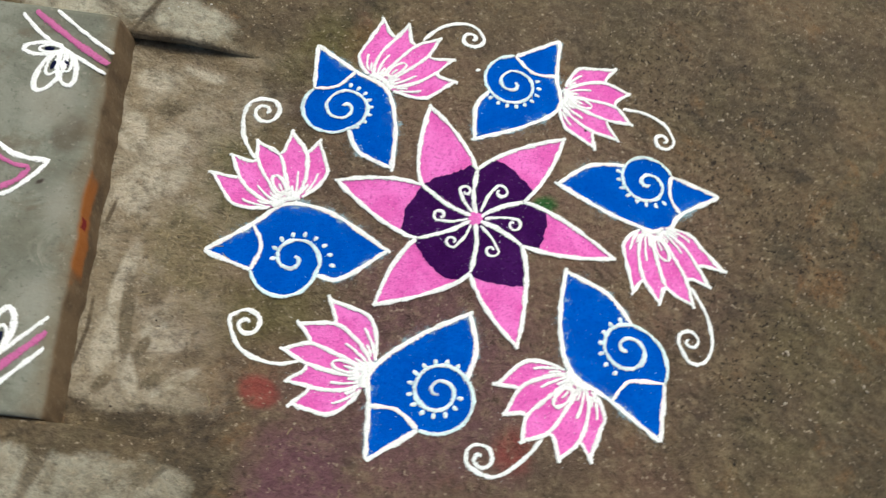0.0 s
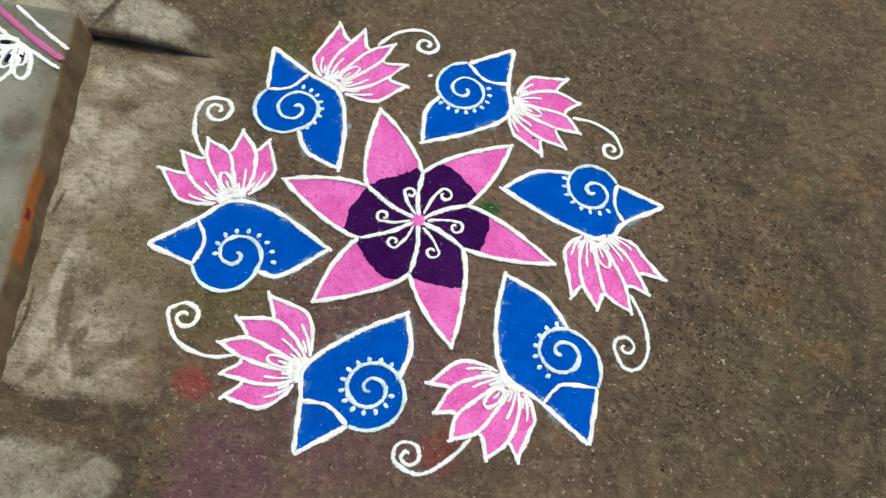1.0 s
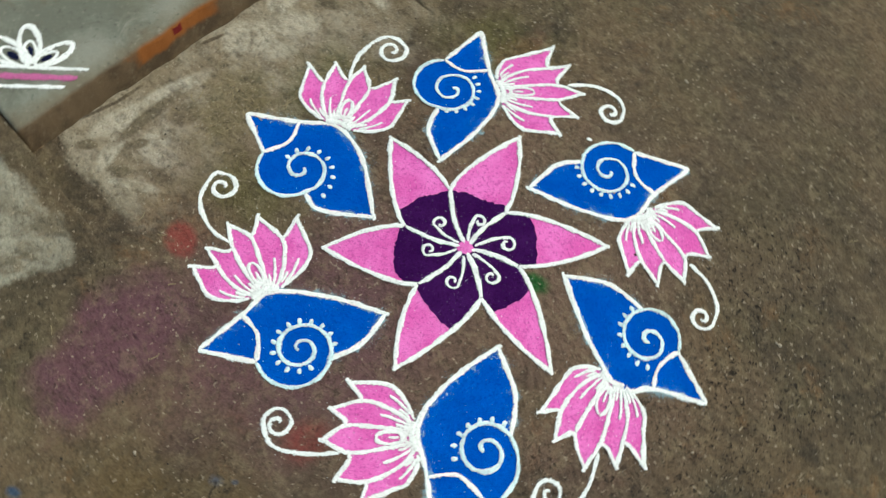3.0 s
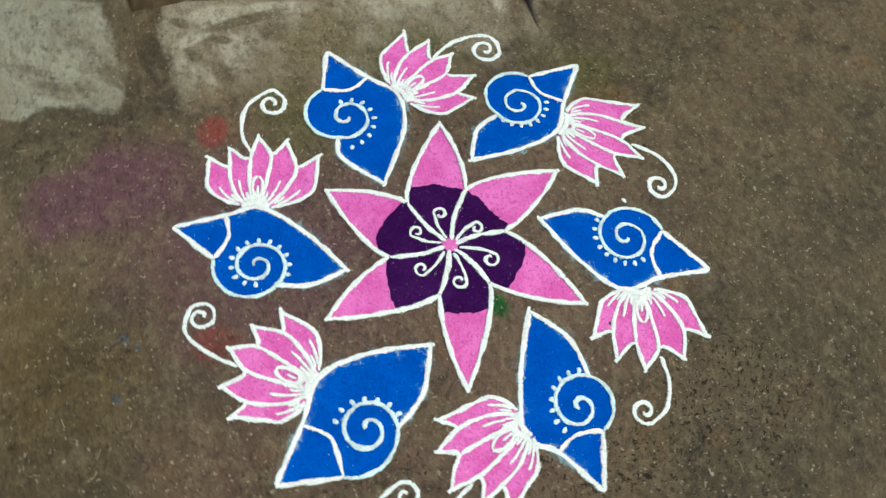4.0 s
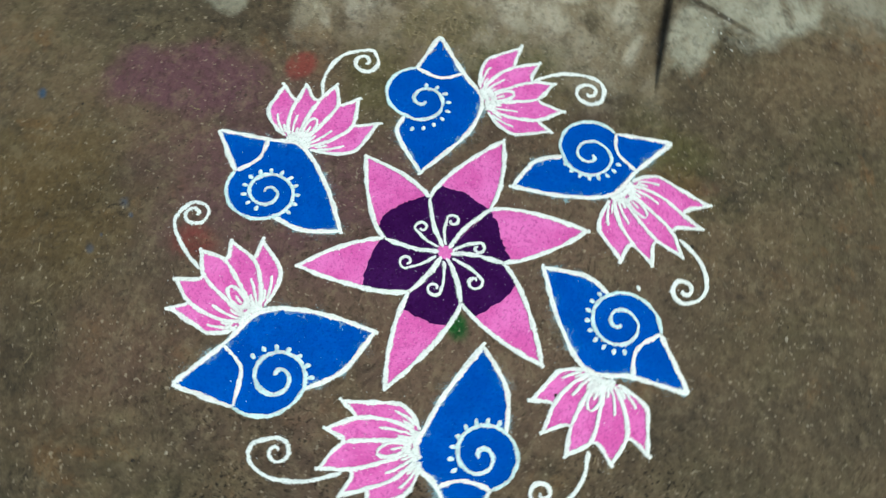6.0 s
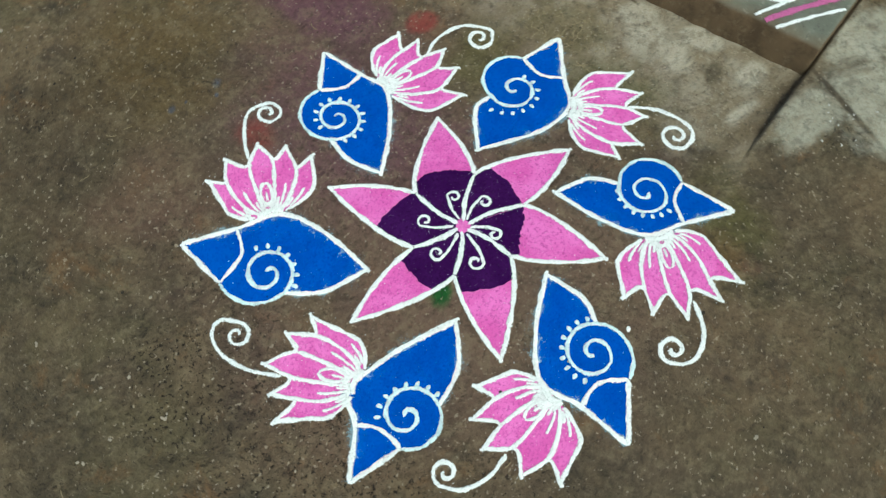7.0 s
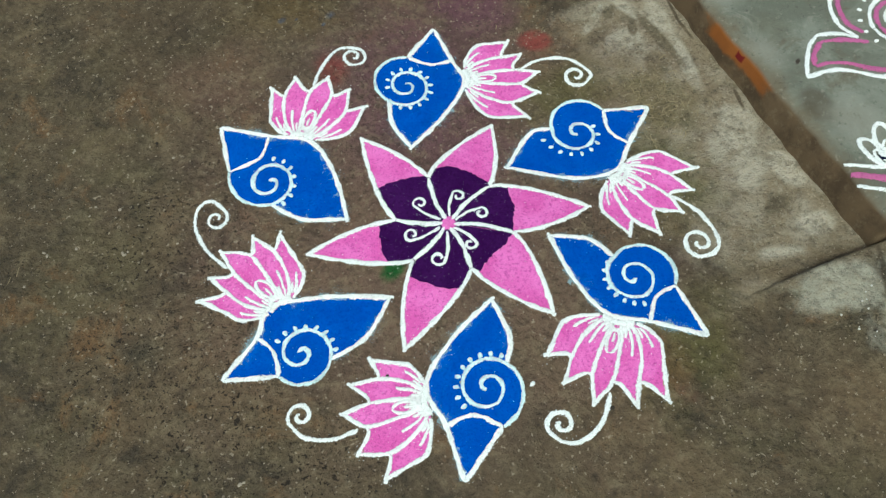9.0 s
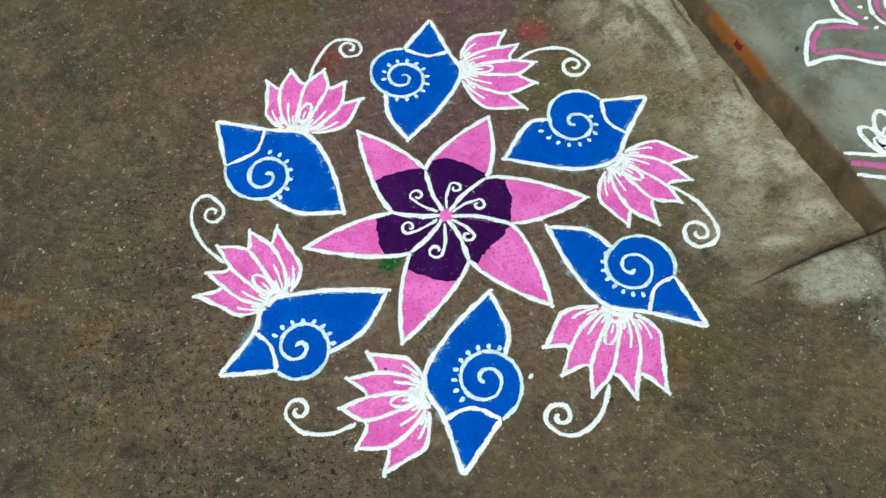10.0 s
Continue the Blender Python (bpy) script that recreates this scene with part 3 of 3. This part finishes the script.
def lotus_motif(i, base, rims, tips, notches, tendril):
    """A lotus of five pink petals, the middle one in front, with a curled tendril."""
    me = thing("lotus_drawing", "pink powder lotus with white outlines and a curled tendril", "floor drawing", "lotuses round the flower")
    bl, br = Vector(base[0]), Vector(base[1])
    mid = (bl + br) / 2
    tip = [Vector(t) for t in tips]
    cut = [Vector(t) for t in notches]
    root = [bl.lerp(br, f) for f in (0.16, 0.32, 0.45, 0.55, 0.68, 0.84)]
    way = [Vector(rims[0]), cut[0], cut[1], cut[2], cut[3], Vector(rims[1])]
    ends = [tip[0], tip[1], tip[2], tip[2], tip[3], tip[4]]

    def rib(k):
        """Long edge from the root through a notch to a petal's tip."""
        a, b, c = root[k], way[k], ends[k]
        side = (way[0] - way[5]).normalized()
        out = (2.5 - k) / 2.5
        reach = (b - a).length
        puff = 1.45 if k in (0, 5) else 1.15
        return bend([a, a.lerp(b, 0.22) + side * (out * 0.15 * reach * puff), a.lerp(b, 0.58) + side * (out * 0.16 * reach * puff), b, c], 8)

    ribs = [rib(k) for k in range(6)]
    for k in (0, 4, 1, 3, 2):
        left, right = ribs[k], ribs[k + 1]
        if k < 2:
            inner = [tip[k], tip[k].lerp(cut[k], 0.55) + (mid - tip[k]) * 0.07, cut[k]]
            shape = left + bend(inner, 6)[1:-1] + right[:25][::-1]
        elif k > 2:
            inner = [cut[k - 1], cut[k - 1].lerp(tip[k], 0.45) + (mid - tip[k]) * 0.07, tip[k]]
            shape = left[:25] + bend(inner, 6)[1:-1] + right[::-1]
        else:
            inner, shape = None, left + right[::-1][1:]
        petal = part("petal", filled(shape), PINK, me, "bright pink powder")
        axis = tip[k] - (root[k] + root[k + 1]) / 2
        past = axis * 0.045 + (way[0] - way[5]) * ((2 - k) * 0.012)
        if k <= 2:
            part("petal_outline", stroke(left + [tip[k] + past], 0.0082, 0.0018), WHITE, petal, "white powder line")
        if k >= 2:
            part("petal_outline", stroke(right + [tip[k] + past], 0.0082, 0.0018), WHITE, petal, "white powder line")
        if inner:
            ordered = inner if k < 2 else inner[::-1]
            part("petal_outline", stroke(bend([ordered[0] + past] + ordered[1:]), 0.0080, 0.0020), WHITE, petal, "white powder line")
            for f, stop in ((0.42, 17), (0.74, 12)):
                vein = [left[q].lerp(right[q], f if k < 2 else 1 - f) for q in range(4, stop, 2)]
                part("vein", stroke(bend(vein, 4), 0.0054, 0.0024), WHITE, petal, "white powder line")
        else:
            heart = left[12].lerp(right[12], 0.5)
            n = (right[14] - left[14]) * 0.5
            d = axis * 0.15
            oval = [heart + d * math.cos(a) + n * (0.62 * math.sin(a)) for a in (2 * math.pi * q / 24 for q in range(25))]
            part("heart_ring", stroke(oval, 0.0066, 0.0024), WHITE, petal, "white powder ring")
            part("heart_dash", stroke([heart - d * 0.7, heart + d * 0.1], 0.0050, 0.0024), WHITE, petal, "white powder dash")
    part("root_line", stroke(bend([root[0].lerp(mid, 0.1), mid + (tip[2] - mid) * 0.05, root[5].lerp(mid, 0.1)]), 0.0120, 0.0028), WHITE, me, "thick white powder")
    part("loose_dust", stroke(bend([root[0].lerp(mid, 0.15), mid + (tip[2] - mid) * 0.14, root[5].lerp(mid, 0.15)]), 0.026 if i in (1, 5) else 0.017, 0.0022, dusty, 0.3), ROOT_DUST, me, "thin veil of white dust")
    lead = bend(tendril[:-1])
    curl = whorl(tendril[-2], tendril[-1], 1.3, -1, 0.85, 0.10)
    part("tendril", stroke(lead[:-1] + curl, 0.0084, 0.0012, blunt=0.4), WHITE_THIN if i in (2, 3) else WHITE, me, "curled white powder line")
    return me


def star_flower(centre, tips, notches, curls, bases):
    """The six-petalled flower in the middle."""
    me = thing("flower_drawing", "six-petalled pink and dark purple powder flower with white outlines", "floor drawing")
    c = Vector(centre)
    count = len(tips)
    for k in range(count):
        tip, a, b = Vector(tips[k]), Vector(notches[k - 1]), Vector(notches[k])
        axis = (tip - c).normalized()
        nrm = Vector((-axis.y, axis.x))
        sa = 1 if (a - c).dot(nrm) > 0 else -1

        def side(p, s):
            d = tip - p
            return arc_bezier(p, p + (p - c) * 0.12 + nrm * (s * 0.006) + d * 0.16, p + d * 0.62 + nrm * (s * 0.017), tip)

        ea, eb = side(a, sa), side(b, -sa)
        petal = part("petal", filled([c] + ea + eb[::-1][1:], 0.0009), PINK, me, "bright pink powder")
        edge = [Vector(p) for p in bases[k]]
        ia = min(range(len(ea)), key=lambda q: (ea[q] - edge[0]).length)
        ib = min(range(len(eb)), key=lambda q: (eb[q] - edge[-1]).length)
        arc = [p + axis * RNG.uniform(-0.0028, 0.0028) for p in even(bend([ea[ia]] + edge[1:-1] + [eb[ib]], 6), 0.004)]
        part("petal_base", filled([c] + ea[:ia] + arc + eb[:ib][::-1], 0.0015), PURPLE, petal, "dark purple powder")
        part("petal_outline", stroke(ea + [tip + axis * 0.006], 0.0092, 0.0022), WHITE, petal, "white powder line")
        part("petal_outline", stroke(eb + [tip + axis * 0.006], 0.0092, 0.0022), WHITE, petal, "white powder line")
    for k in range(count):
        b = Vector(notches[k])
        d = b - c
        n = Vector((-d.y, d.x))
        part("spoke", stroke(bend([c + d * 0.06, c + d * 0.5 + n * 0.05, b]), 0.0094, 0.0026), WHITE, me, "white powder line")
    for p in curls:
        p = Vector(p)
        d = p - c
        n = Vector((-d.y, d.x))
        hook = whorl(p, p - d * 0.10 - n * 0.14, 0.95, -1, 0.6, 0.2)
        part("stamen", stroke(bend([c + d * 0.2, c + d * 0.62 + n * 0.05, p])[:-1] + hook, 0.0062, 0.0026), WHITE, me, "fine white powder curl")
    part("centre_dot", dab(c, 0.0150, 0.0140, 0.3, 0.0034), PINK, me, "pink powder")
    return me


star_flower(centre=(0.010, 0.052), tips=[(-0.159, -0.140), (-0.261, 0.110), (-0.099, 0.299), (0.175, 0.263), (0.278, 0.009), (0.100, -0.197)], notches=[(-0.097, -0.001), (-0.098, 0.114), (0.005, 0.159), (0.099, 0.102), (0.100, 0.007), (0.008, -0.062)], curls=[(-0.026, -0.012), (-0.064, 0.041), (-0.025, 0.111), (0.047, 0.130), (0.090, 0.061), (0.057, -0.011)], bases=[[(-0.017, -0.075), (-0.043, -0.075), (-0.065, -0.054), (-0.082, -0.037), (-0.092, -0.012)], [(-0.127, 0.013), (-0.126, 0.035), (-0.124, 0.062), (-0.112, 0.085), (-0.103, 0.103)], [(-0.095, 0.116), (-0.068, 0.137), (-0.045, 0.147), (-0.018, 0.162), (-0.005, 0.170)], [(0.042, 0.188), (0.068, 0.179), (0.088, 0.159), (0.105, 0.144), (0.121, 0.130)], [(0.143, 0.087), (0.149, 0.070), (0.145, 0.046), (0.139, 0.022), (0.137, 0.003)], [(0.103, -0.071), (0.087, -0.078), (0.063, -0.078), (0.035, -0.073), (0.012, -0.068)]])

conch_motif(0, apex=(-0.346, 0.436), shoulder=(-0.258, 0.374), back=(-0.191, 0.333), back_low=(-0.164, 0.246), beak=(-0.160, 0.145), lip=(-0.228, 0.178), notch=(-0.256, 0.230), belly=(-0.337, 0.238), hip=(-0.337, 0.323), collar=(-0.292, 0.333), eye=(-0.272, 0.281), dots=[(-0.239, 0.237), (-0.222, 0.301), (-0.265, 0.337)], count=8, turns=1.46, fall=0.75)
conch_motif(1, apex=(0.164, 0.523), shoulder=(0.158, 0.422), back=(0.165, 0.341), back_low=(0.091, 0.278), beak=(-0.005, 0.232), lip=(-0.007, 0.313), notch=(0.018, 0.358), belly=(0.012, 0.418), hip=(0.068, 0.459), collar=(0.108, 0.421), eye=(0.066, 0.384), dots=[(0.117, 0.401), (0.094, 0.336), (0.021, 0.340)], count=9, turns=1.53, fall=0.90)
conch_motif(2, apex=(0.501, 0.188), shoulder=(0.418, 0.132), back=(0.380, 0.085), back_low=(0.277, 0.106), beak=(0.165, 0.156), lip=(0.231, 0.212), notch=(0.305, 0.227), belly=(0.358, 0.254), hip=(0.401, 0.220), collar=(0.398, 0.171), eye=(0.351, 0.193), dots=[(0.385, 0.154), (0.332, 0.148), (0.291, 0.212)], count=8, turns=1.56, fall=1.43)
conch_motif(3, apex=(0.359, -0.341), shoulder=(0.272, -0.279), back=(0.197, -0.231), back_low=(0.177, -0.138), beak=(0.186, -0.033), lip=(0.267, -0.069), notch=(0.314, -0.125), belly=(0.372, -0.173), hip=(0.371, -0.231), collar=(0.305, -0.237), eye=(0.304, -0.175), dots=[(0.279, -0.224), (0.256, -0.161), (0.291, -0.118)], count=7, turns=1.41, fall=0.67)
conch_motif(4, apex=(-0.142, -0.426), shoulder=(-0.148, -0.330), back=(-0.150, -0.265), back_low=(-0.078, -0.197), beak=(0.013, -0.142), lip=(0.029, -0.210), notch=(0.016, -0.270), belly=(0.024, -0.334), hip=(-0.060, -0.366), collar=(-0.100, -0.334), eye=(-0.031, -0.295), dots=[(0.007, -0.304), (-0.078, -0.310), (-0.001, -0.246)], count=13, turns=1.70, fall=0.94)
conch_motif(5, apex=(-0.483, -0.067), shoulder=(-0.405, 0.000), back=(-0.349, 0.049), back_low=(-0.263, 0.038), beak=(-0.148, -0.031), lip=(-0.227, -0.095), notch=(-0.275, -0.092), belly=(-0.345, -0.141), hip=(-0.392, -0.096), collar=(-0.382, -0.042), eye=(-0.319, -0.064), dots=[(-0.246, -0.070), (-0.277, -0.023), (-0.356, -0.067)], count=9, turns=1.28, fall=1.00)

lotus_motif(0, base=[(-0.246, 0.377), (-0.165, 0.323)], rims=[(-0.252, 0.432), (-0.099, 0.327)], notches=[(-0.184, 0.473), (-0.141, 0.455), (-0.114, 0.431), (-0.093, 0.389)], tips=[(-0.217, 0.518), (-0.163, 0.509), (-0.095, 0.479), (-0.064, 0.426), (-0.057, 0.368)], tendril=[(-0.130, 0.471), (-0.098, 0.510), (-0.055, 0.531), (-0.020, 0.524), (-0.002, 0.500), (-0.027, 0.492)])
lotus_motif(1, base=[(0.180, 0.411), (0.162, 0.329)], rims=[(0.215, 0.457), (0.192, 0.285)], notches=[(0.265, 0.428), (0.286, 0.369), (0.268, 0.332), (0.240, 0.296)], tips=[(0.284, 0.467), (0.313, 0.410), (0.317, 0.332), (0.288, 0.287), (0.239, 0.258)], tendril=[(0.300, 0.368), (0.348, 0.367), (0.393, 0.344), (0.410, 0.312), (0.387, 0.305)])
lotus_motif(2, base=[(0.395, 0.099), (0.321, 0.080)], rims=[(0.453, 0.069), (0.301, 0.024)], notches=[(0.448, 0.019), (0.423, -0.014), (0.385, -0.037), (0.340, -0.028)], tips=[(0.498, 0.019), (0.467, -0.018), (0.433, -0.064), (0.367, -0.069), (0.317, -0.055)], tendril=[(0.431, -0.025), (0.458, -0.078), (0.467, -0.137), (0.450, -0.177), (0.422, -0.182), (0.404, -0.153), (0.424, -0.139)])
lotus_motif(3, base=[(0.247, -0.272), (0.177, -0.225)], rims=[(0.253, -0.330), (0.107, -0.231)], notches=[(0.211, -0.363), (0.159, -0.351), (0.122, -0.326), (0.106, -0.279)], tips=[(0.233, -0.387), (0.180, -0.393), (0.116, -0.369), (0.086, -0.324), (0.069, -0.272)], tendril=[(0.152, -0.359), (0.118, -0.403), (0.071, -0.435), (0.028, -0.420), (0.024, -0.395), (0.048, -0.406)])
lotus_motif(4, base=[(-0.168, -0.315), (-0.142, -0.235)], rims=[(-0.230, -0.351), (-0.178, -0.158)], notches=[(-0.255, -0.305), (-0.265, -0.263), (-0.265, -0.225), (-0.225, -0.184)], tips=[(-0.280, -0.339), (-0.292, -0.298), (-0.309, -0.241), (-0.288, -0.190), (-0.241, -0.138)], tendril=[(-0.273, -0.260), (-0.326, -0.269), (-0.383, -0.248), (-0.411, -0.196), (-0.396, -0.178), (-0.380, -0.201)])
lotus_motif(5, base=[(-0.391, 0.032), (-0.311, 0.073)], rims=[(-0.463, 0.051), (-0.285, 0.138)], notches=[(-0.448, 0.099), (-0.420, 0.141), (-0.381, 0.158), (-0.331, 0.171)], tips=[(-0.500, 0.102), (-0.470, 0.145), (-0.427, 0.183), (-0.364, 0.211), (-0.308, 0.194)], tendril=[(-0.426, 0.143), (-0.454, 0.187), (-0.465, 0.236), (-0.461, 0.270), (-0.441, 0.286), (-0.414, 0.286), (-0.426, 0.256)])


stray = thing("powder_dab", "small dab of white powder on the ground", "powder")
part("dab", dab((-0.009, 0.408), 0.006, 0.004, 0.6), WHITE, stray)


# ---- the older drawing on the platform
def level(x, y):
    return TOP


def platform_drawing():
    me = thing("platform_drawing", "white and rose powder flower with borders on the cement platform", "floor drawing")

    def line(name, points, width, material, label, lift=0.0012):
        part(name, stroke(bend(points), width, lift, level), material, me, label)

    line("petal_edge", [(-1.06, 0.118), (-0.976, 0.109), (-0.909, 0.091), (-0.862, 0.056), (-0.828, 0.039), (-0.769, 0.034)], 0.0105, WHITE, "white powder line")
    line("petal_edge", [(-0.771, 0.034), (-0.792, 0.000), (-0.816, -0.031), (-0.845, -0.052)], 0.0100, WHITE, "white powder line")
    line("petal_edge", [(-0.843, -0.052), (-0.885, -0.040), (-0.922, -0.014)], 0.0100, WHITE, "white powder line")
    line("petal_edge", [(-0.920, -0.014), (-0.903, -0.055), (-0.910, -0.100), (-0.932, -0.138), (-0.985, -0.182)], 0.0105, WHITE, "white powder line")
    line("petal_inner", [(-1.06, 0.100), (-0.980, 0.092), (-0.915, 0.074), (-0.868, 0.038), (-0.833, 0.021), (-0.800, 0.018)], 0.0120, ROSE_LINE, "rose powder line")
    line("petal_inner", [(-0.800, 0.018), (-0.815, -0.012), (-0.845, -0.034)], 0.0130, ROSE_LINE, "rose powder line")
    line("petal_inner", [(-0.845, -0.034), (-0.888, -0.021), (-0.934, 0.004)], 0.0110, ROSE_LINE, "rose powder line")
    line("petal_inner", [(-0.938, -0.020), (-0.921, -0.055), (-0.927, -0.098), (-0.950, -0.132), (-0.99, -0.165)], 0.0120, ROSE_LINE, "rose powder line")
    c = Vector((-1.030, -0.022))
    for r, w, m in ((0.066, 0.009, WHITE), (0.052, 0.012, ROSE_LINE), (0.034, 0.009, WHITE)):
        ring = [c + Vector((math.cos(a), math.sin(a))) * r for a in (2 * math.pi * q / 40 for q in range(41))]
        part("ring", stroke(ring, w, 0.0012, level), m, me)
    for q in range(18):
        a = 2 * math.pi * q / 18
        part("dot", dab(c + Vector((math.cos(a), math.sin(a))) * 0.086, 0.006, 0.0045, a, 0.0012, level), WHITE, me)
    border = (((-0.722, 0.240), (-0.800, 0.281), (-0.861, 0.315), (-0.912, 0.362)), ((-0.722, 0.264), (-0.800, 0.310), (-0.890, 0.372)), ((-0.719, 0.290), (-0.775, 0.326), (-0.850, 0.380)),
              ((-0.688, -0.262), (-0.735, -0.318), (-0.775, -0.364), (-0.825, -0.425)), ((-0.684, -0.288), (-0.757, -0.375), (-0.800, -0.425)), ((-0.680, -0.316), (-0.739, -0.389), (-0.768, -0.425)))
    for q, row in enumerate(border):
        if q in (1, 4):
            line("border_band", row, 0.0150, ROSE_LINE, "rose powder line", 0.0009)
        else:
            line("border_line", row, 0.0085, WHITE, "white powder line")
    for root, tips in (((-0.812, 0.288), ((-0.836, 0.182), (-0.782, 0.202), (-0.888, 0.278))), ((-0.756, -0.338), ((-0.841, -0.294), (-0.756, -0.252), (-0.866, -0.372)))):
        root = Vector(root)
        for tip in tips:
            d = Vector(tip) - root
            n = Vector((-d.y, d.x))
            for size, w in ((1.0, 0.0105), (0.60, 0.0065)):
                loop = [root + d * (0.06 + 0.46 * size * (1 - math.cos(a))) + n * (0.19 * size * math.sin(a)) for a in (2 * math.pi * q / 28 for q in range(29))]
                part("leaf_loop", stroke(loop, w, 0.0012, level), WHITE, me, "white powder loop")
            part("leaf_heart", dab(root + d * 0.36, d.length * 0.13, d.length * 0.06, math.atan2(d.y, d.x), 0.0014, level), INK, me, "dark blue powder")
    return me


platform_drawing()


# ---- grit and crumbs
def crumb(bm, x, y, z, r, rng):
    ring = []
    a0 = rng.uniform(0, 6.3)
    stretch = rng.uniform(0.6, 1.0)
    top = bm.verts.new((x + rng.uniform(-0.2, 0.2) * r, y + rng.uniform(-0.2, 0.2) * r, z + r * rng.uniform(0.5, 0.9)))
    for q in range(6):
        a = a0 + q * math.pi / 3
        k = r * rng.uniform(0.75, 1.15)
        ring.append((bm.verts.new((x + k * math.cos(a), y + k * stretch * math.sin(a), z - 0.0006)), bm.verts.new((x + 0.8 * k * math.cos(a), y + 0.8 * k * stretch * math.sin(a), z + r * 0.45))))
    for q in range(6):
        (a, b), (c, d) = ring[q], ring[(q + 1) % 6]
        bm.faces.new((a, c, d, b))
        bm.faces.new((b, d, top))


def grit(name, count, sizes, material, label, seed, spread_x, spread_y):
    rng = random.Random(seed)
    bm = bmesh.new()
    made = 0
    while made < count:
        x, y = rng.uniform(*spread_x), rng.uniform(*spread_y)
        if x < -0.62 or (math.hypot(x - 0.01, y - 0.05) < 0.50 and rng.random() < 0.85) or noise.noise(Vector((x * 3, y * 3, seed))) < rng.uniform(-0.6, 0.5):
            continue
        crumb(bm, x, y, land(x, y), rng.uniform(*sizes) * (1 + 1.2 * (rng.random() > 0.95)), rng)
        made += 1
    return tagged(link(name, bm, material, smooth=False), label, "grit", kind="stuff")


def stray_grains(count, seed):
    """White grains that fell beside the lines."""
    rng = random.Random(seed)
    bm = bmesh.new()
    for _ in range(count):
        p = rng.choice(rng.choice(TRAILS))
        x, y = p.x + rng.gauss(0, 0.0065), p.y + rng.gauss(0, 0.0065)
        crumb(bm, x, y, land(x, y) + 0.0016, rng.uniform(0.0004, 0.0010), rng)
    return tagged(link("stray_grains", bm, CHALK_GRAIN, smooth=False), "loose white powder grains beside the drawn lines", "powder", kind="stuff")


stray_grains(3200, 31)
grit("pale_grit", 480, (0.0008, 0.0022), STONE, "pale sand grains strewn over the yard", 5, (-0.62, 1.5), (-1.4, 1.4))
bits = bmesh.new()
bit_rng = random.Random(21)
for _ in range(16):
    bx, by = bit_rng.gauss(-0.64, 0.03), bit_rng.gauss(0.505, 0.03)
    crumb(bits, bx, by, side_height(bx, by, 0.388, 0.010, 0.0015), bit_rng.uniform(0.0015, 0.0032), bit_rng)
tagged(link("white_crumbs", bits, CRUMB, smooth=False), "white crumbs scattered on the worn slab", "grit", kind="stuff")
grit("dark_grit", 900, (0.0010, 0.0022), DARK_STONE, "dark specks of soil strewn over the yard", 8, (-0.62, 1.5), (-1.4, 1.4))


def straw_bits(count, seed, wide=(-0.5, 1.2), deep=(-1.1, 1.2)):
    """Short dry straws and fibres lying about."""
    rng = random.Random(seed)
    bm = bmesh.new()
    for _ in range(count):
        x, y, a = rng.uniform(*wide), rng.uniform(*deep), rng.uniform(0, 6.3)
        if math.hypot(x - 0.01, y - 0.05) < 0.45:
            continue
        n, r, turn, prev = rng.randint(4, 7), rng.uniform(0.0005, 0.0010), rng.uniform(-0.25, 0.25), None
        for q in range(n):
            side = Vector((-math.sin(a), math.cos(a), 0)) * r
            p = Vector((x, y, land(x, y) + 0.0012))
            ring = [bm.verts.new(p + side), bm.verts.new(p + Vector((0, 0, r * 1.2))), bm.verts.new(p - side)]
            if prev:
                for u in (0, 1):
                    bm.faces.new((prev[u], prev[u + 1], ring[u + 1], ring[u]))
            prev = ring
            x, y, a = x + 0.0035 * math.cos(a), y + 0.0035 * math.sin(a), a + turn
    return tagged(link("straw_bits", bm, STRAW), "short dry straw fibres scattered on the ground", "litter", kind="stuff")


straw_bits(46, 12)
straw_bits(70, 19, (-0.57, -0.44), (-0.17, 0.03))


def pebble(at, size, label):
    rng = random.Random(round(at[0] * 1000))
    bm = bmesh.new()
    bmesh.ops.create_icosphere(bm, subdivisions=2, radius=1)
    for v in bm.verts:
        v.co *= 1 + 0.35 * noise.noise(v.co * 1.4 + Vector((at[0] * 50, 0, 0)))
        v.co = Vector((v.co.x * size, v.co.y * size * 0.7, v.co.z * size * 0.45))
    bmesh.ops.rotate(bm, verts=bm.verts, matrix=Matrix.Rotation(rng.uniform(0, 6), 3, "Z"))
    bmesh.ops.translate(bm, verts=bm.verts, vec=(at[0], at[1], land(*at) + size * 0.25))
    return tagged(link("pebble", bm, STONE), label, "pebble", "pebbles on the yard")


for spot, size in [((0.512, 0.380), 0.0031), ((0.552, 0.565), 0.0026), ((0.468, -0.313), 0.0036), ((0.603, -0.138), 0.0026), ((-0.292, 0.542), 0.0031), ((0.519, 0.381), 0.0047), ((0.695, -0.182), 0.0036), ((0.613, -0.139), 0.0036), ((0.597, -0.237), 0.0042), ((0.540, 0.103), 0.0026), ((0.655, -0.413), 0.0031), ((0.017, 0.687), 0.0026), ((0.657, -0.246), 0.0026), ((0.558, 0.559), 0.0031), ((-0.062, -0.603), 0.0036), ((0.611, -0.134), 0.0042), ((0.751, -0.187), 0.0042), ((0.016, 0.685), 0.0031), ((0.021, 0.685), 0.0031), ((0.168, 0.734), 0.0026), ((0.658, -0.409), 0.0031), ((0.641, -0.262), 0.0031), ((0.803, -0.136), 0.0031), ((0.756, -0.196), 0.0036)]:
    pebble(spot, size, "small pale stone chip lying on the brown ground")
